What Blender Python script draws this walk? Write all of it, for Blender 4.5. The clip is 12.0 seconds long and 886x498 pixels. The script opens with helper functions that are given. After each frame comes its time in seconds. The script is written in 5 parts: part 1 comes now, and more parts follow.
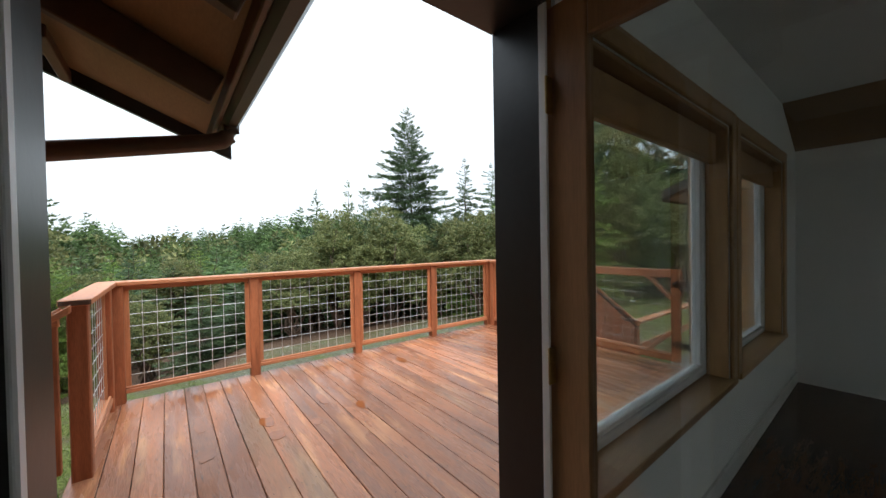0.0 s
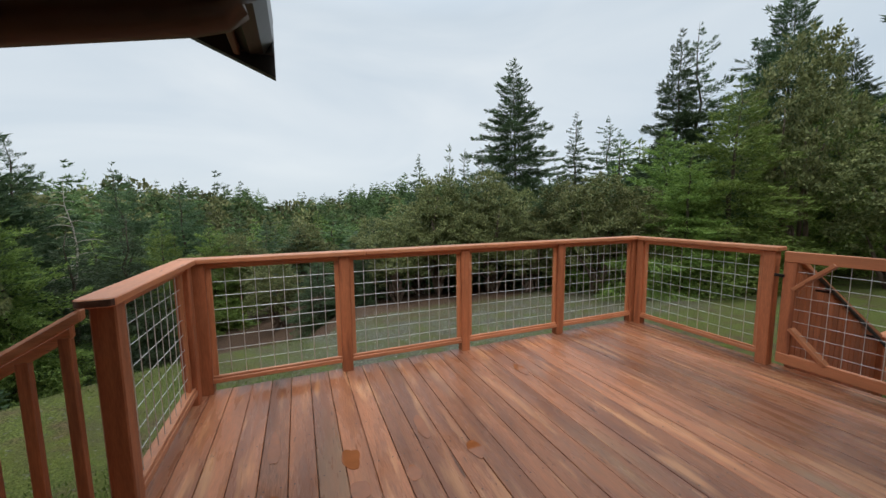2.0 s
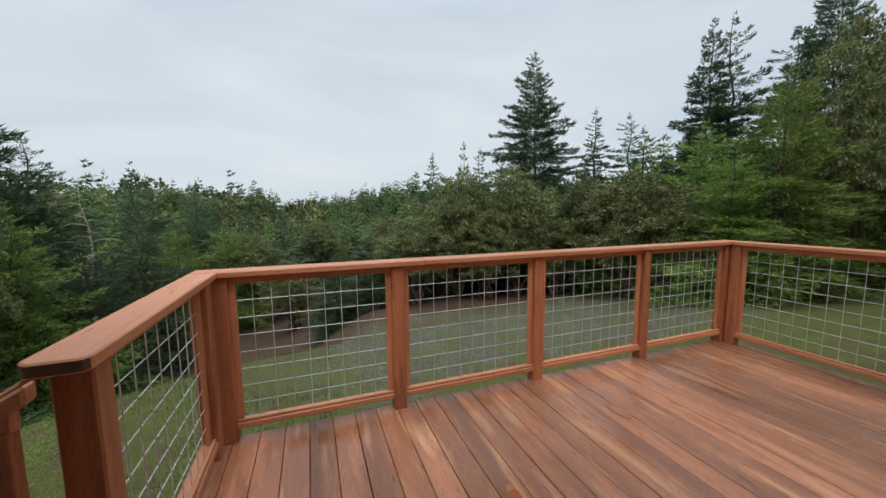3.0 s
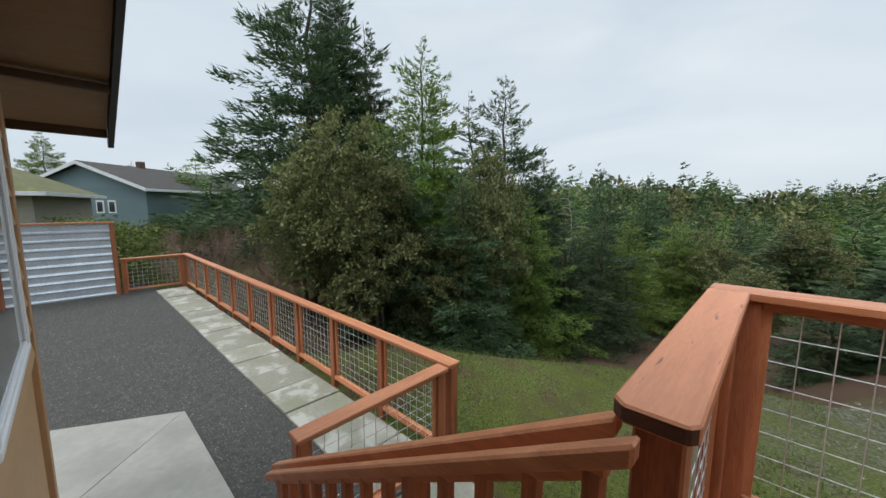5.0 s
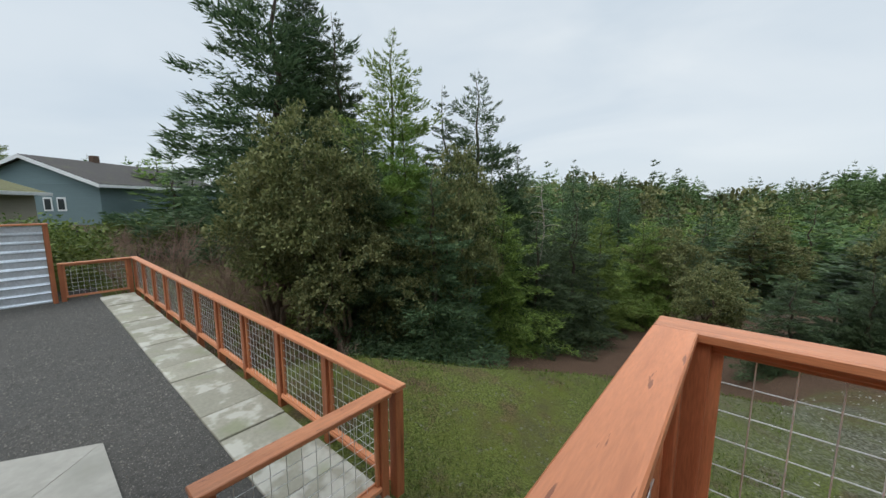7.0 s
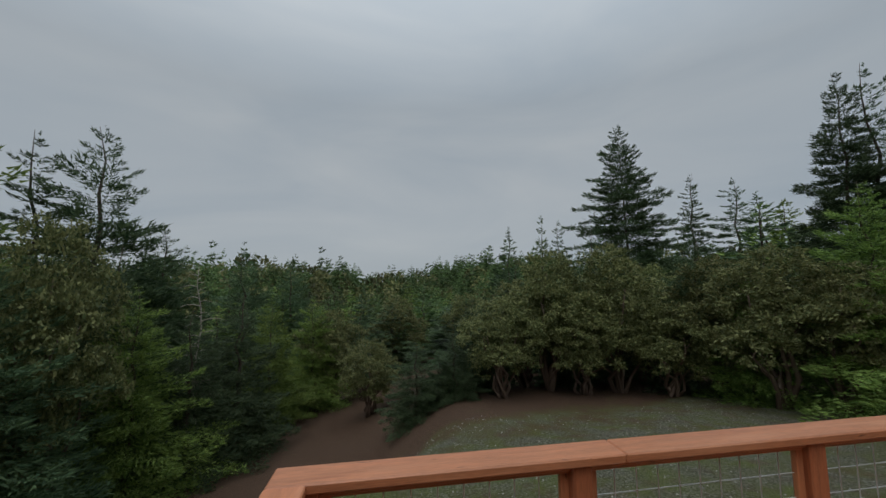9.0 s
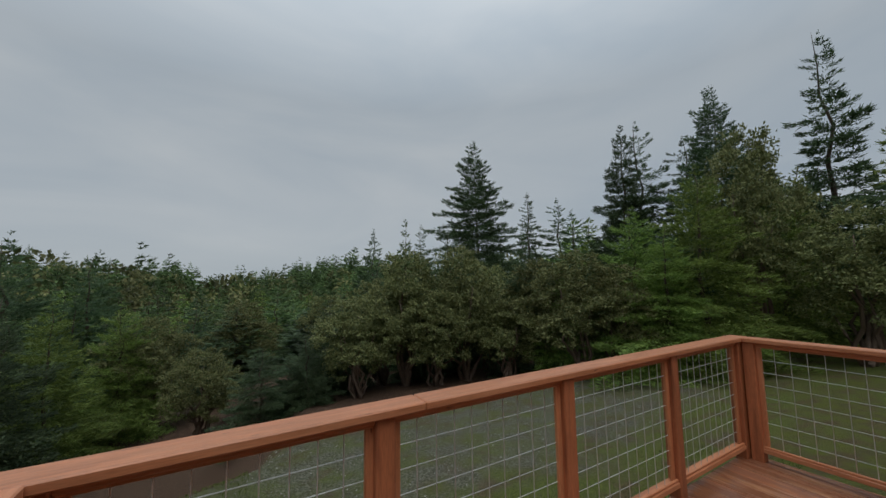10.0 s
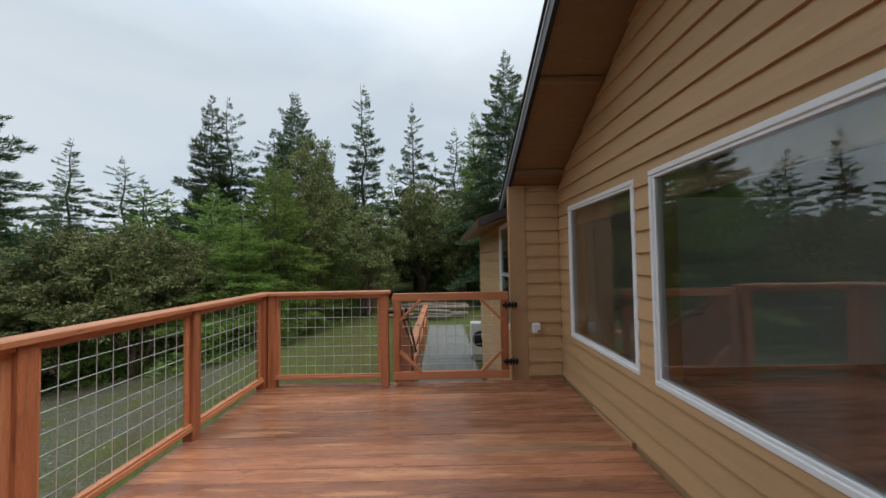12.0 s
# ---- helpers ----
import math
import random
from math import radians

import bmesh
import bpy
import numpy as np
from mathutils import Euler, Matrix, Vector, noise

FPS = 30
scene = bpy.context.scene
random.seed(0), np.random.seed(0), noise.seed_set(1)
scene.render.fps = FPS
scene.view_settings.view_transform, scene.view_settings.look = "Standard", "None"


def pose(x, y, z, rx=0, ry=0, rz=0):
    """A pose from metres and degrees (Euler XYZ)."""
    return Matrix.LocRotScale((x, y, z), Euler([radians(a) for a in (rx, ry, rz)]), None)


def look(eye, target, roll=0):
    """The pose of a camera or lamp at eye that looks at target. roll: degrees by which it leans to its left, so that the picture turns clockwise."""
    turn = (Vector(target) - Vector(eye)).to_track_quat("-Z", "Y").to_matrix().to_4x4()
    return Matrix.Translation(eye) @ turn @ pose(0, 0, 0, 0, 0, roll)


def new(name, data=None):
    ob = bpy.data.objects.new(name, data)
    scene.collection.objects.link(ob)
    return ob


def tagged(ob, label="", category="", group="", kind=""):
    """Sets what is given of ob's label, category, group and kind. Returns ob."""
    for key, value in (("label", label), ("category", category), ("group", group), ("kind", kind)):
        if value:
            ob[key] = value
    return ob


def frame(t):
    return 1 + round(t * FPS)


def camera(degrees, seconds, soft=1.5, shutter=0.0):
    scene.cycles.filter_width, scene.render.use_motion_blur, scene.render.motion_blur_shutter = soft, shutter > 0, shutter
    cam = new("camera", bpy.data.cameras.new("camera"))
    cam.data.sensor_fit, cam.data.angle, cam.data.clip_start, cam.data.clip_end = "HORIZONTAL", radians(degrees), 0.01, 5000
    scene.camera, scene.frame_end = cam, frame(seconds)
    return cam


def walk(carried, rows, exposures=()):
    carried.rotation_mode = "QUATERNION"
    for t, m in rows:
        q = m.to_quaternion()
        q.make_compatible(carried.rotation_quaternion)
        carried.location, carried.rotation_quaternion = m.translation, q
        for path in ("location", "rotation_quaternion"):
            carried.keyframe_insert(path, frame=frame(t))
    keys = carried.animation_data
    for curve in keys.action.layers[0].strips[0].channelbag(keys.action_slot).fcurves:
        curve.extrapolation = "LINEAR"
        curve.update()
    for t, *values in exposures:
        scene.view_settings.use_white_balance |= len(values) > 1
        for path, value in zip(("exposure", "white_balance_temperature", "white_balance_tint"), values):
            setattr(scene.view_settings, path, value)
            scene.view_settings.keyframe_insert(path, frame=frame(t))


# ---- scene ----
cam = camera(102.7, 12.0)
PATH = [
    (0, (0.342, -4.067, 1.332), (1.573, -2.491, 1.302), -1.0),
    (0.5, (0.467, -3.86, 1.377), (1.474, -2.136, 1.262), -1.0),
    (1, (0.575, -3.653, 1.348), (1.42, -1.848, 1.18), -1.2),
    (1.5, (0.641, -3.345, 1.377), (1.401, -1.507, 1.169), -0.8),
    (2, (0.708, -3.048, 1.393), (1.456, -1.206, 1.176), -0.6),
    (2.5, (0.669, -2.701, 1.406), (1.418, -0.86, 1.181), -0.4),
    (2.7, (0.607, -2.529, 1.39), (1.351, -0.685, 1.172), -0.5),
    (4.3, (0.127, -1.835, 1.45), (-0.406, 0.077, 1.202), 0.3),
    (4.5, (0.079, -1.843, 1.421), (-0.793, -0.061, 1.171), 0.3),
    (5, (0.061, -1.903, 1.41), (-1.304, -0.462, 1.164), 0.1),
    (5.5, (0.04, -1.91, 1.386), (-1.519, -0.685, 1.126), 0.0),
    (6, (0.057, -1.888, 1.383), (-1.553, -0.734, 1.104), -0.1),
    (6.5, (0.091, -1.727, 1.434), (-1.478, -0.519, 1.151), 0.5),
    (7, (0.082, -1.481, 1.509), (-1.195, 0.035, 1.24), 0.1),
    (7.2, (0.09, -1.414, 1.546), (-1.017, 0.235, 1.311), 0.1),
    (8.8, (0.225, -1.36, 1.781), (0.338, 0.63, 1.947), -0.1),
    (9, (0.274, -1.362, 1.751), (0.587, 0.605, 1.937), -0.6),
    (9.5, (0.372, -1.39, 1.674), (1.061, 0.478, 1.867), -0.3),
    (10, (0.469, -1.459, 1.583), (1.479, 0.257, 1.776), -0.8),
    (10.5, (0.528, -1.607, 1.467), (1.865, -0.132, 1.655), -0.7),
    (11, (0.598, -1.920, 1.415), (2.234, -0.781, 1.577), -1.3),
    (11.5, (0.538, -1.880, 1.377), (2.461, -1.346, 1.501), -1.0),
    (12, (0.480, -1.940, 1.380), (2.479, -1.952, 1.447), -1.0),
]
walk(cam, [(t, look(eye, target, roll)) for t, eye, target, roll in PATH],
     [(0, 0.95), (0.5, 0.38), (1.1, 0.22), (2, 0.12), (2.7, 0.1), (4.4, -0.05), (5.2, 0.2), (7, 0.15), (8.8, -0.80), (9.5, -0.82), (10.5, -0.50), (11.3, -0.20), (12, 0.08)])

# ---- light ----
world = bpy.data.worlds.new("overcast")
scene.world = world
world.use_nodes = True
wn, wl = world.node_tree.nodes, world.node_tree.links
bg = wn["Background"]
sky = wn.new("ShaderNodeTexSky")
sky.sky_type, sky.sun_disc = "NISHITA", False
sky.sun_elevation, sky.sun_rotation = radians(62), radians(200)
cloud_map = wn.new("ShaderNodeMapping")
cloud_map.inputs["Scale"].default_value = (1.0, 1.0, 3.2)
cloud_at = wn.new("ShaderNodeTexCoord")
wl.new(cloud_at.outputs["Generated"], cloud_map.inputs["Vector"])
cloud = wn.new("ShaderNodeTexNoise")
cloud.inputs["Scale"].default_value, cloud.inputs["Detail"].default_value, cloud.inputs["Roughness"].default_value = 1.5, 4, 0.5
cloud.inputs["Distortion"].default_value = 0.6
wl.new(cloud_map.outputs["Vector"], cloud.inputs["Vector"])
cloud_ramp = wn.new("ShaderNodeValToRGB")
cloud_ramp.color_ramp.elements[0].position, cloud_ramp.color_ramp.elements[0].color = 0.28, (5.35, 6.25, 7.1, 1)
cloud_ramp.color_ramp.elements[1].position, cloud_ramp.color_ramp.elements[1].color = 0.72, (7.1, 7.7, 8.15, 1)
wl.new(cloud.outputs["Fac"], cloud_ramp.inputs["Fac"])
sky_mix = wn.new("ShaderNodeMixRGB")
sky_mix.inputs["Fac"].default_value = 0.93
wl.new(sky.outputs["Color"], sky_mix.inputs["Color1"])
wl.new(cloud_ramp.outputs["Color"], sky_mix.inputs["Color2"])
# an overcast sky is brighter towards the zenith
cloud_up = wn.new("ShaderNodeSeparateXYZ")
wl.new(cloud_at.outputs["Generated"], cloud_up.inputs[0])
zenith = wn.new("ShaderNodeMapRange")
zenith.inputs["From Min"].default_value, zenith.inputs["From Max"].default_value = 0.45, 1.0
zenith.inputs["To Min"].default_value, zenith.inputs["To Max"].default_value = 1.0, 2.3
wl.new(cloud_up.outputs["Z"], zenith.inputs["Value"])
bright = wn.new("ShaderNodeVectorMath")
bright.operation = "SCALE"
wl.new(sky_mix.outputs["Color"], bright.inputs[0])
wl.new(zenith.outputs[0], bright.inputs["Scale"])
wl.new(bright.outputs[0], bg.inputs["Color"])
bg.inputs["Strength"].default_value = 0.1

sun = new("sun", bpy.data.lights.new("sun", "SUN"))
sun.data.energy, sun.data.angle, sun.data.color = 1.4, radians(40), (1.0, 0.97, 0.93)
sun.matrix_world = look((-4, -10, 20), (0, 0, 0))

# ---- materials ----


def material(name, base, rough=0.6, metal=0.0, spots=(), scale=6.0, stretch=(1, 1, 1), grain=0.25, bump=0.15, vary=0.12, spec=0.5, fine=8.0, rough_vary=0.0, island=False):
    """A surface with two sizes of mottling, small relief and a change from piece to piece."""
    m = bpy.data.materials.new(name)
    m.use_nodes = True
    n, l = m.node_tree.nodes, m.node_tree.links
    b = n["Principled BSDF"]
    at = n.new("ShaderNodeTexCoord")
    mp = n.new("ShaderNodeMapping")
    mp.inputs["Scale"].default_value = stretch
    info = n.new("ShaderNodeNewGeometry" if island else "ShaderNodeObjectInfo")
    rnd = info.outputs["Random Per Island" if island else "Random"]
    shift = n.new("ShaderNodeMath")
    shift.operation = "MULTIPLY"
    shift.inputs[1].default_value = 37.0
    l.new(rnd, shift.inputs[0])
    add = n.new("ShaderNodeVectorMath")
    l.new(at.outputs["Object"], add.inputs[0])
    l.new(shift.outputs[0], add.inputs[1])
    l.new(add.outputs[0], mp.inputs["Vector"])
    big, small = n.new("ShaderNodeTexNoise"), n.new("ShaderNodeTexNoise")
    big.inputs["Scale"].default_value, big.inputs["Detail"].default_value = scale, 4
    small.inputs["Scale"].default_value, small.inputs["Detail"].default_value = scale * fine, 5
    l.new(mp.outputs[0], big.inputs["Vector"])
    l.new(mp.outputs[0], small.inputs["Vector"])
    mean = n.new("ShaderNodeMath")
    mean.operation = "MULTIPLY_ADD"
    mean.inputs[1].default_value = 0.5
    half = n.new("ShaderNodeMath")
    half.operation = "MULTIPLY"
    half.inputs[1].default_value = 0.5
    l.new(small.outputs["Fac"], half.inputs[0])
    l.new(big.outputs["Fac"], mean.inputs[0])
    l.new(half.outputs[0], mean.inputs[2])
    ramp = n.new("ShaderNodeValToRGB")
    e = ramp.color_ramp.elements
    dark = [c * (1 - grain) for c in base]
    light = [min(1, c * (1 + grain)) for c in base]
    e[0].position, e[0].color = 0.34, (*dark, 1)
    e[1].position, e[1].color = 0.66, (*light, 1)
    l.new(mean.outputs[0], ramp.inputs["Fac"])
    col = ramp.outputs["Color"]
    for colour, size, lo, hi, amount in spots:
        t = n.new("ShaderNodeTexNoise")
        t.inputs["Scale"].default_value, t.inputs["Detail"].default_value = size, 3
        l.new(add.outputs[0] if stretch == (1, 1, 1) else mp.outputs[0], t.inputs["Vector"])
        r = n.new("ShaderNodeMapRange")
        r.inputs["From Min"].default_value, r.inputs["From Max"].default_value, r.inputs["To Max"].default_value = lo, hi, amount
        l.new(t.outputs["Fac"], r.inputs["Value"])
        mix = n.new("ShaderNodeMixRGB")
        mix.inputs["Color2"].default_value = (*colour, 1)
        l.new(r.outputs[0], mix.inputs["Fac"])
        l.new(col, mix.inputs["Color1"])
        col = mix.outputs["Color"]
    if vary:
        hsv = n.new("ShaderNodeHueSaturation")
        v = n.new("ShaderNodeMapRange")
        v.inputs["To Min"].default_value, v.inputs["To Max"].default_value = 1 - vary, 1 + vary
        l.new(rnd, v.inputs["Value"])
        l.new(v.outputs[0], hsv.inputs["Value"])
        l.new(col, hsv.inputs["Color"])
        col = hsv.outputs["Color"]
    l.new(col, b.inputs["Base Color"])
    b.inputs["Roughness"].default_value, b.inputs["Metallic"].default_value = rough, metal
    b.inputs["Specular IOR Level"].default_value = spec
    if rough_vary:
        rr = n.new("ShaderNodeMapRange")
        rr.inputs["From Min"].default_value, rr.inputs["From Max"].default_value = 0.38, 0.62
        rr.inputs["To Min"].default_value, rr.inputs["To Max"].default_value = max(0.04, rough - rough_vary), rough + rough_vary
        l.new(big.outputs["Fac"], rr.inputs["Value"])
        l.new(rr.outputs[0], b.inputs["Roughness"])
    if bump:
        bp = n.new("ShaderNodeBump")
        bp.inputs["Strength"].default_value, bp.inputs["Distance"].default_value = bump, 0.01
        l.new(small.outputs["Fac"], bp.inputs["Height"])
        l.new(bp.outputs[0], b.inputs["Normal"])
    return m


def leaf_material(name, base, light, rough=0.5, vary=0.25):
    """Foliage: leaf to leaf and tree to tree the green changes, and some light comes through."""
    m = bpy.data.materials.new(name)
    m.use_nodes = True
    n, l = m.node_tree.nodes, m.node_tree.links
    b = n["Principled BSDF"]
    geo, info = n.new("ShaderNodeNewGeometry"), n.new("ShaderNodeObjectInfo")
    mix = n.new("ShaderNodeMixRGB")
    mix.inputs["Color1"].default_value, mix.inputs["Color2"].default_value = (*base, 1), (*light, 1)
    l.new(geo.outputs["Random Per Island"], mix.inputs["Fac"])
    hsv = n.new("ShaderNodeHueSaturation")
    v = n.new("ShaderNodeMapRange")
    v.inputs["To Min"].default_value, v.inputs["To Max"].default_value = 1 - vary, 1 + vary
    h = n.new("ShaderNodeMapRange")
    h.inputs["To Min"].default_value, h.inputs["To Max"].default_value = 0.485, 0.515
    l.new(info.outputs["Random"], v.inputs["Value"])
    l.new(info.outputs["Random"], h.inputs["Value"])
    tint = n.new("ShaderNodeAttribute")
    tint.attribute_name = "tint"
    total = n.new("ShaderNodeMath")
    l.new(v.outputs[0], total.inputs[0])
    l.new(tint.outputs["Fac"], total.inputs[1])
    l.new(total.outputs[0], hsv.inputs["Value"])
    l.new(h.outputs[0], hsv.inputs["Hue"])
    l.new(mix.outputs[0], hsv.inputs["Color"])
    l.new(hsv.outputs[0], b.inputs["Base Color"])
    b.inputs["Roughness"].default_value = rough
    b.inputs["Specular IOR Level"].default_value = 0.18
    tr = n.new("ShaderNodeBsdfTranslucent")
    l.new(hsv.outputs[0], tr.inputs["Color"])
    ms = n.new("ShaderNodeMixShader")
    ms.inputs[0].default_value = 0.30
    l.new(b.outputs[0], ms.inputs[1])
    l.new(tr.outputs[0], ms.inputs[2])
    l.new(ms.outputs[0], n["Material Output"].inputs["Surface"])
    return m


def glass_material(name):
    m = bpy.data.materials.new(name)
    m.use_nodes = True
    b = m.node_tree.nodes["Principled BSDF"]
    b.inputs["Base Color"].default_value = (0.93, 0.96, 0.95, 1)
    b.inputs["Roughness"].default_value, b.inputs["IOR"].default_value = 0.0, 1.55
    b.inputs["Transmission Weight"].default_value = 1.0
    return m


CEDAR = material("stained_cedar", (0.46, 0.165, 0.072), 0.5, spots=[((0.16, 0.045, 0.02), 3.0, 0.58, 0.78, 0.75), ((0.62, 0.26, 0.13), 2.0, 0.6, 0.8, 0.4)], scale=3, stretch=(6, 6, 6), grain=0.22, bump=0.12, vary=0.14)
CEDAR_Z = material("stained_cedar_upright", (0.40, 0.135, 0.058), 0.5, spots=[((0.16, 0.045, 0.02), 2.5, 0.56, 0.75, 0.8)], scale=4, stretch=(7, 7, 0.7), grain=0.25, bump=0.12, vary=0.14)
CEDAR_X = material("stained_cedar_along", (0.50, 0.195, 0.09), 0.42, spots=[((0.30, 0.095, 0.04), 3.2, 0.58, 0.70, 0.5), ((0.66, 0.31, 0.165), 2.2, 0.54, 0.74, 0.6), ((0.07, 0.025, 0.014), 11.0, 0.70, 0.74, 0.8)], scale=4, stretch=(0.7, 7, 7), grain=0.2, bump=0.12, vary=0.1)
CEDAR_Y = material("stained_cedar_across", (0.52, 0.195, 0.088), 0.45, spots=[((0.34, 0.11, 0.045), 2.5, 0.6, 0.75, 0.45), ((0.68, 0.30, 0.16), 2.2, 0.58, 0.8, 0.45), ((0.13, 0.04, 0.02), 8.0, 0.71, 0.74, 0.75)], scale=4, stretch=(7, 0.7, 7), grain=0.12, bump=0.12, vary=0.1)
ENDGRAIN = material("wet_end_grain", (0.085, 0.035, 0.018), 0.6, spots=[((0.03, 0.013, 0.008), 9.0, 0.5, 0.7, 0.7)], scale=14, stretch=(1, 1, 5), grain=0.35, bump=0.3)
DECK = material("wet_deck_board", (0.375, 0.150, 0.075), 0.27, spots=[((0.21, 0.09, 0.055), 0.8, 0.46, 0.62, 0.75), ((0.62, 0.30, 0.145), 2.4, 0.56, 0.70, 0.75), ((0.22, 0.175, 0.105), 0.6, 0.60, 0.72, 0.45), ((0.09, 0.045, 0.03), 6.0, 0.68, 0.73, 0.8)], scale=3.0, stretch=(5, 0.6, 3), grain=0.26, bump=0.25, vary=0.28, rough_vary=0.2, spec=0.42)
SIDING = material("tan_siding", (0.51, 0.32, 0.162), 0.55, scale=5, stretch=(0.6, 0.6, 8), grain=0.06, bump=0.22, vary=0.05)
TRIM = material("tan_trim", (0.42, 0.25, 0.125), 0.5, scale=3, grain=0.06, bump=0.08, vary=0.04)
STUCCO = material("tan_skirt", (0.50, 0.312, 0.158), 0.6, scale=3, grain=0.06, bump=0.08, vary=0.03)
SOFFIT = material("brown_soffit", (0.25, 0.160, 0.085), 0.6, scale=3, stretch=(5, 1, 1), grain=0.12, bump=0.1)
BROWN = material("dark_brown_trim", (0.085, 0.045, 0.026), 0.45, scale=3, grain=0.15, bump=0.06)
GUTTER = material("black_gutter", (0.02, 0.018, 0.017), 0.35, scale=3, grain=0.2, bump=0.03)
BLACK = material("black_paint", (0.014, 0.014, 0.015), 0.4, scale=4, grain=0.2, bump=0.04)
SHINGLE = material("dark_shingle", (0.05, 0.045, 0.042), 0.85, spots=[((0.09, 0.10, 0.04), 1.2, 0.55, 0.75, 0.5)], scale=10, grain=0.3, bump=0.4)
MOSSY = material("mossy_shingle", (0.13, 0.13, 0.055), 0.9, scale=2, grain=0.3, bump=0.3)
VINYL = material("white_vinyl", (0.78, 0.79, 0.80), 0.4, scale=3, grain=0.03, bump=0.02, vary=0.02)
WHITE = material("white_plastic", (0.72, 0.72, 0.70), 0.4, scale=6, grain=0.05, bump=0.02)
GLASS = glass_material("window_glass")
WIRE = material("galvanised_wire", (0.68, 0.69, 0.70), 0.4, 0.6, scale=20, grain=0.15, bump=0)
STEEL = material("galvanised_sheet", (0.62, 0.67, 0.72), 0.38, 0.4, scale=3, grain=0.16, bump=0.04)
CONCRETE = material("wet_concrete", (0.33, 0.32, 0.285), 0.6, spots=[((0.22, 0.22, 0.185), 1.4, 0.45, 0.68, 0.7), ((0.42, 0.41, 0.37), 4.0, 0.6, 0.75, 0.3)], scale=2, grain=0.1, bump=0.12, vary=0.06)
PATHWAY = material("wet_path_concrete", (0.16, 0.16, 0.145), 0.7, spots=[((0.14, 0.145, 0.13), 1.4, 0.5, 0.7, 0.5)], scale=2, grain=0.1, bump=0.12, vary=0.06)
PAVER = material("mossy_paver", (0.27, 0.26, 0.205), 0.7, spots=[((0.46, 0.45, 0.40), 3.0, 0.52, 0.6, 0.75), ((0.2, 0.22, 0.12), 2.2, 0.56, 0.72, 0.6)], scale=3, grain=0.15, bump=0.2, vary=0.1)
GRAVEL = material("dark_gravel", (0.052, 0.050, 0.045), 0.9, spots=[((0.22, 0.21, 0.19), 55.0, 0.60, 0.68, 0.8), ((0.05, 0.05, 0.047), 0.8, 0.5, 0.7, 0.5)], scale=14, grain=0.45, bump=0.9, fine=5)
PEBBLE = material("pebble", (0.15, 0.14, 0.12), 0.7, scale=20, grain=0.3, bump=0.1, vary=0.4, island=True)
WATER = material("rain_water", (0.27, 0.088, 0.03), 0.03, scale=3, grain=0.15, bump=0, spec=0.6)
STONES = material("pale_stone", (0.30, 0.29, 0.26), 0.8, scale=20, grain=0.3, bump=0.1, vary=0.45, island=True)
IRON = material("black_iron", (0.02, 0.02, 0.021), 0.4, 0.6, scale=10, grain=0.2, bump=0.05)
BRASS = material("brass", (0.55, 0.38, 0.14), 0.35, 0.9, scale=10, grain=0.2, bump=0.02)
PLASTER = material("painted_plaster", (0.80, 0.81, 0.80), 0.8, scale=2, grain=0.03, bump=0.05)
PINE = material("clear_pine", (0.44, 0.26, 0.12), 0.4, scale=4, stretch=(1, 6, 1), grain=0.16, bump=0.06)
JAMBWOOD = material("door_wood", (0.36, 0.20, 0.10), 0.35, scale=4, stretch=(7, 7, 0.6), grain=0.15, bump=0.05)
DARKFLOOR = material("dark_hardwood", (0.07, 0.035, 0.02), 0.25, scale=3, stretch=(1, 8, 1), grain=0.3, bump=0.05)
BLUESIDE = material("blue_grey_siding", (0.17, 0.24, 0.26), 0.7, scale=3, stretch=(0.5, 0.5, 9), grain=0.1, bump=0.2)
BEIGE = material("beige_siding", (0.36, 0.33, 0.27), 0.7, scale=3, stretch=(0.5, 0.5, 9), grain=0.1, bump=0.2)
DARKGLASS = material("far_window_glass", (0.03, 0.035, 0.04), 0.05, scale=3, grain=0.1, bump=0, spec=0.8)
BARK = material("bark", (0.075, 0.055, 0.04), 0.9, scale=5, stretch=(3, 3, 0.5), grain=0.4, bump=0.5)
PALE_BARK = material("pale_dead_bark", (0.33, 0.30, 0.25), 0.8, scale=5, stretch=(3, 3, 0.6), grain=0.3, bump=0.3)
MADRONE_BARK = material("madrone_bark", (0.12, 0.08, 0.055), 0.7, scale=4, stretch=(3, 3, 0.6), grain=0.35, bump=0.3)
DEADWOOD = material("dead_wood", (0.24, 0.215, 0.19), 0.85, scale=6, grain=0.25, bump=0.2)
TWIG = material("brown_twig", (0.21, 0.14, 0.105), 0.85, scale=6, grain=0.3, bump=0.1, vary=0.25)
LOG = material("log_pile_wood", (0.20, 0.16, 0.12), 0.85, scale=6, grain=0.3, bump=0.3, vary=0.25)
FIR_DARK = leaf_material("dark_fir_needles", (0.040, 0.074, 0.038), (0.130, 0.185, 0.088))
FIR_GREEN = leaf_material("green_fir_needles", (0.092, 0.155, 0.038), (0.28, 0.37, 0.095))
FIR_FAR = leaf_material("far_fir_needles", (0.055, 0.106, 0.042), (0.18, 0.26, 0.095))
MADRONE = leaf_material("madrone_leaves", (0.085, 0.115, 0.045), (0.29, 0.30, 0.125))
SHRUB = leaf_material("shrub_leaves", (0.055, 0.09, 0.022), (0.18, 0.22, 0.055))
GRASS = leaf_material("grass_blades", (0.055, 0.082, 0.016), (0.16, 0.20, 0.05), 0.6, 0.1)


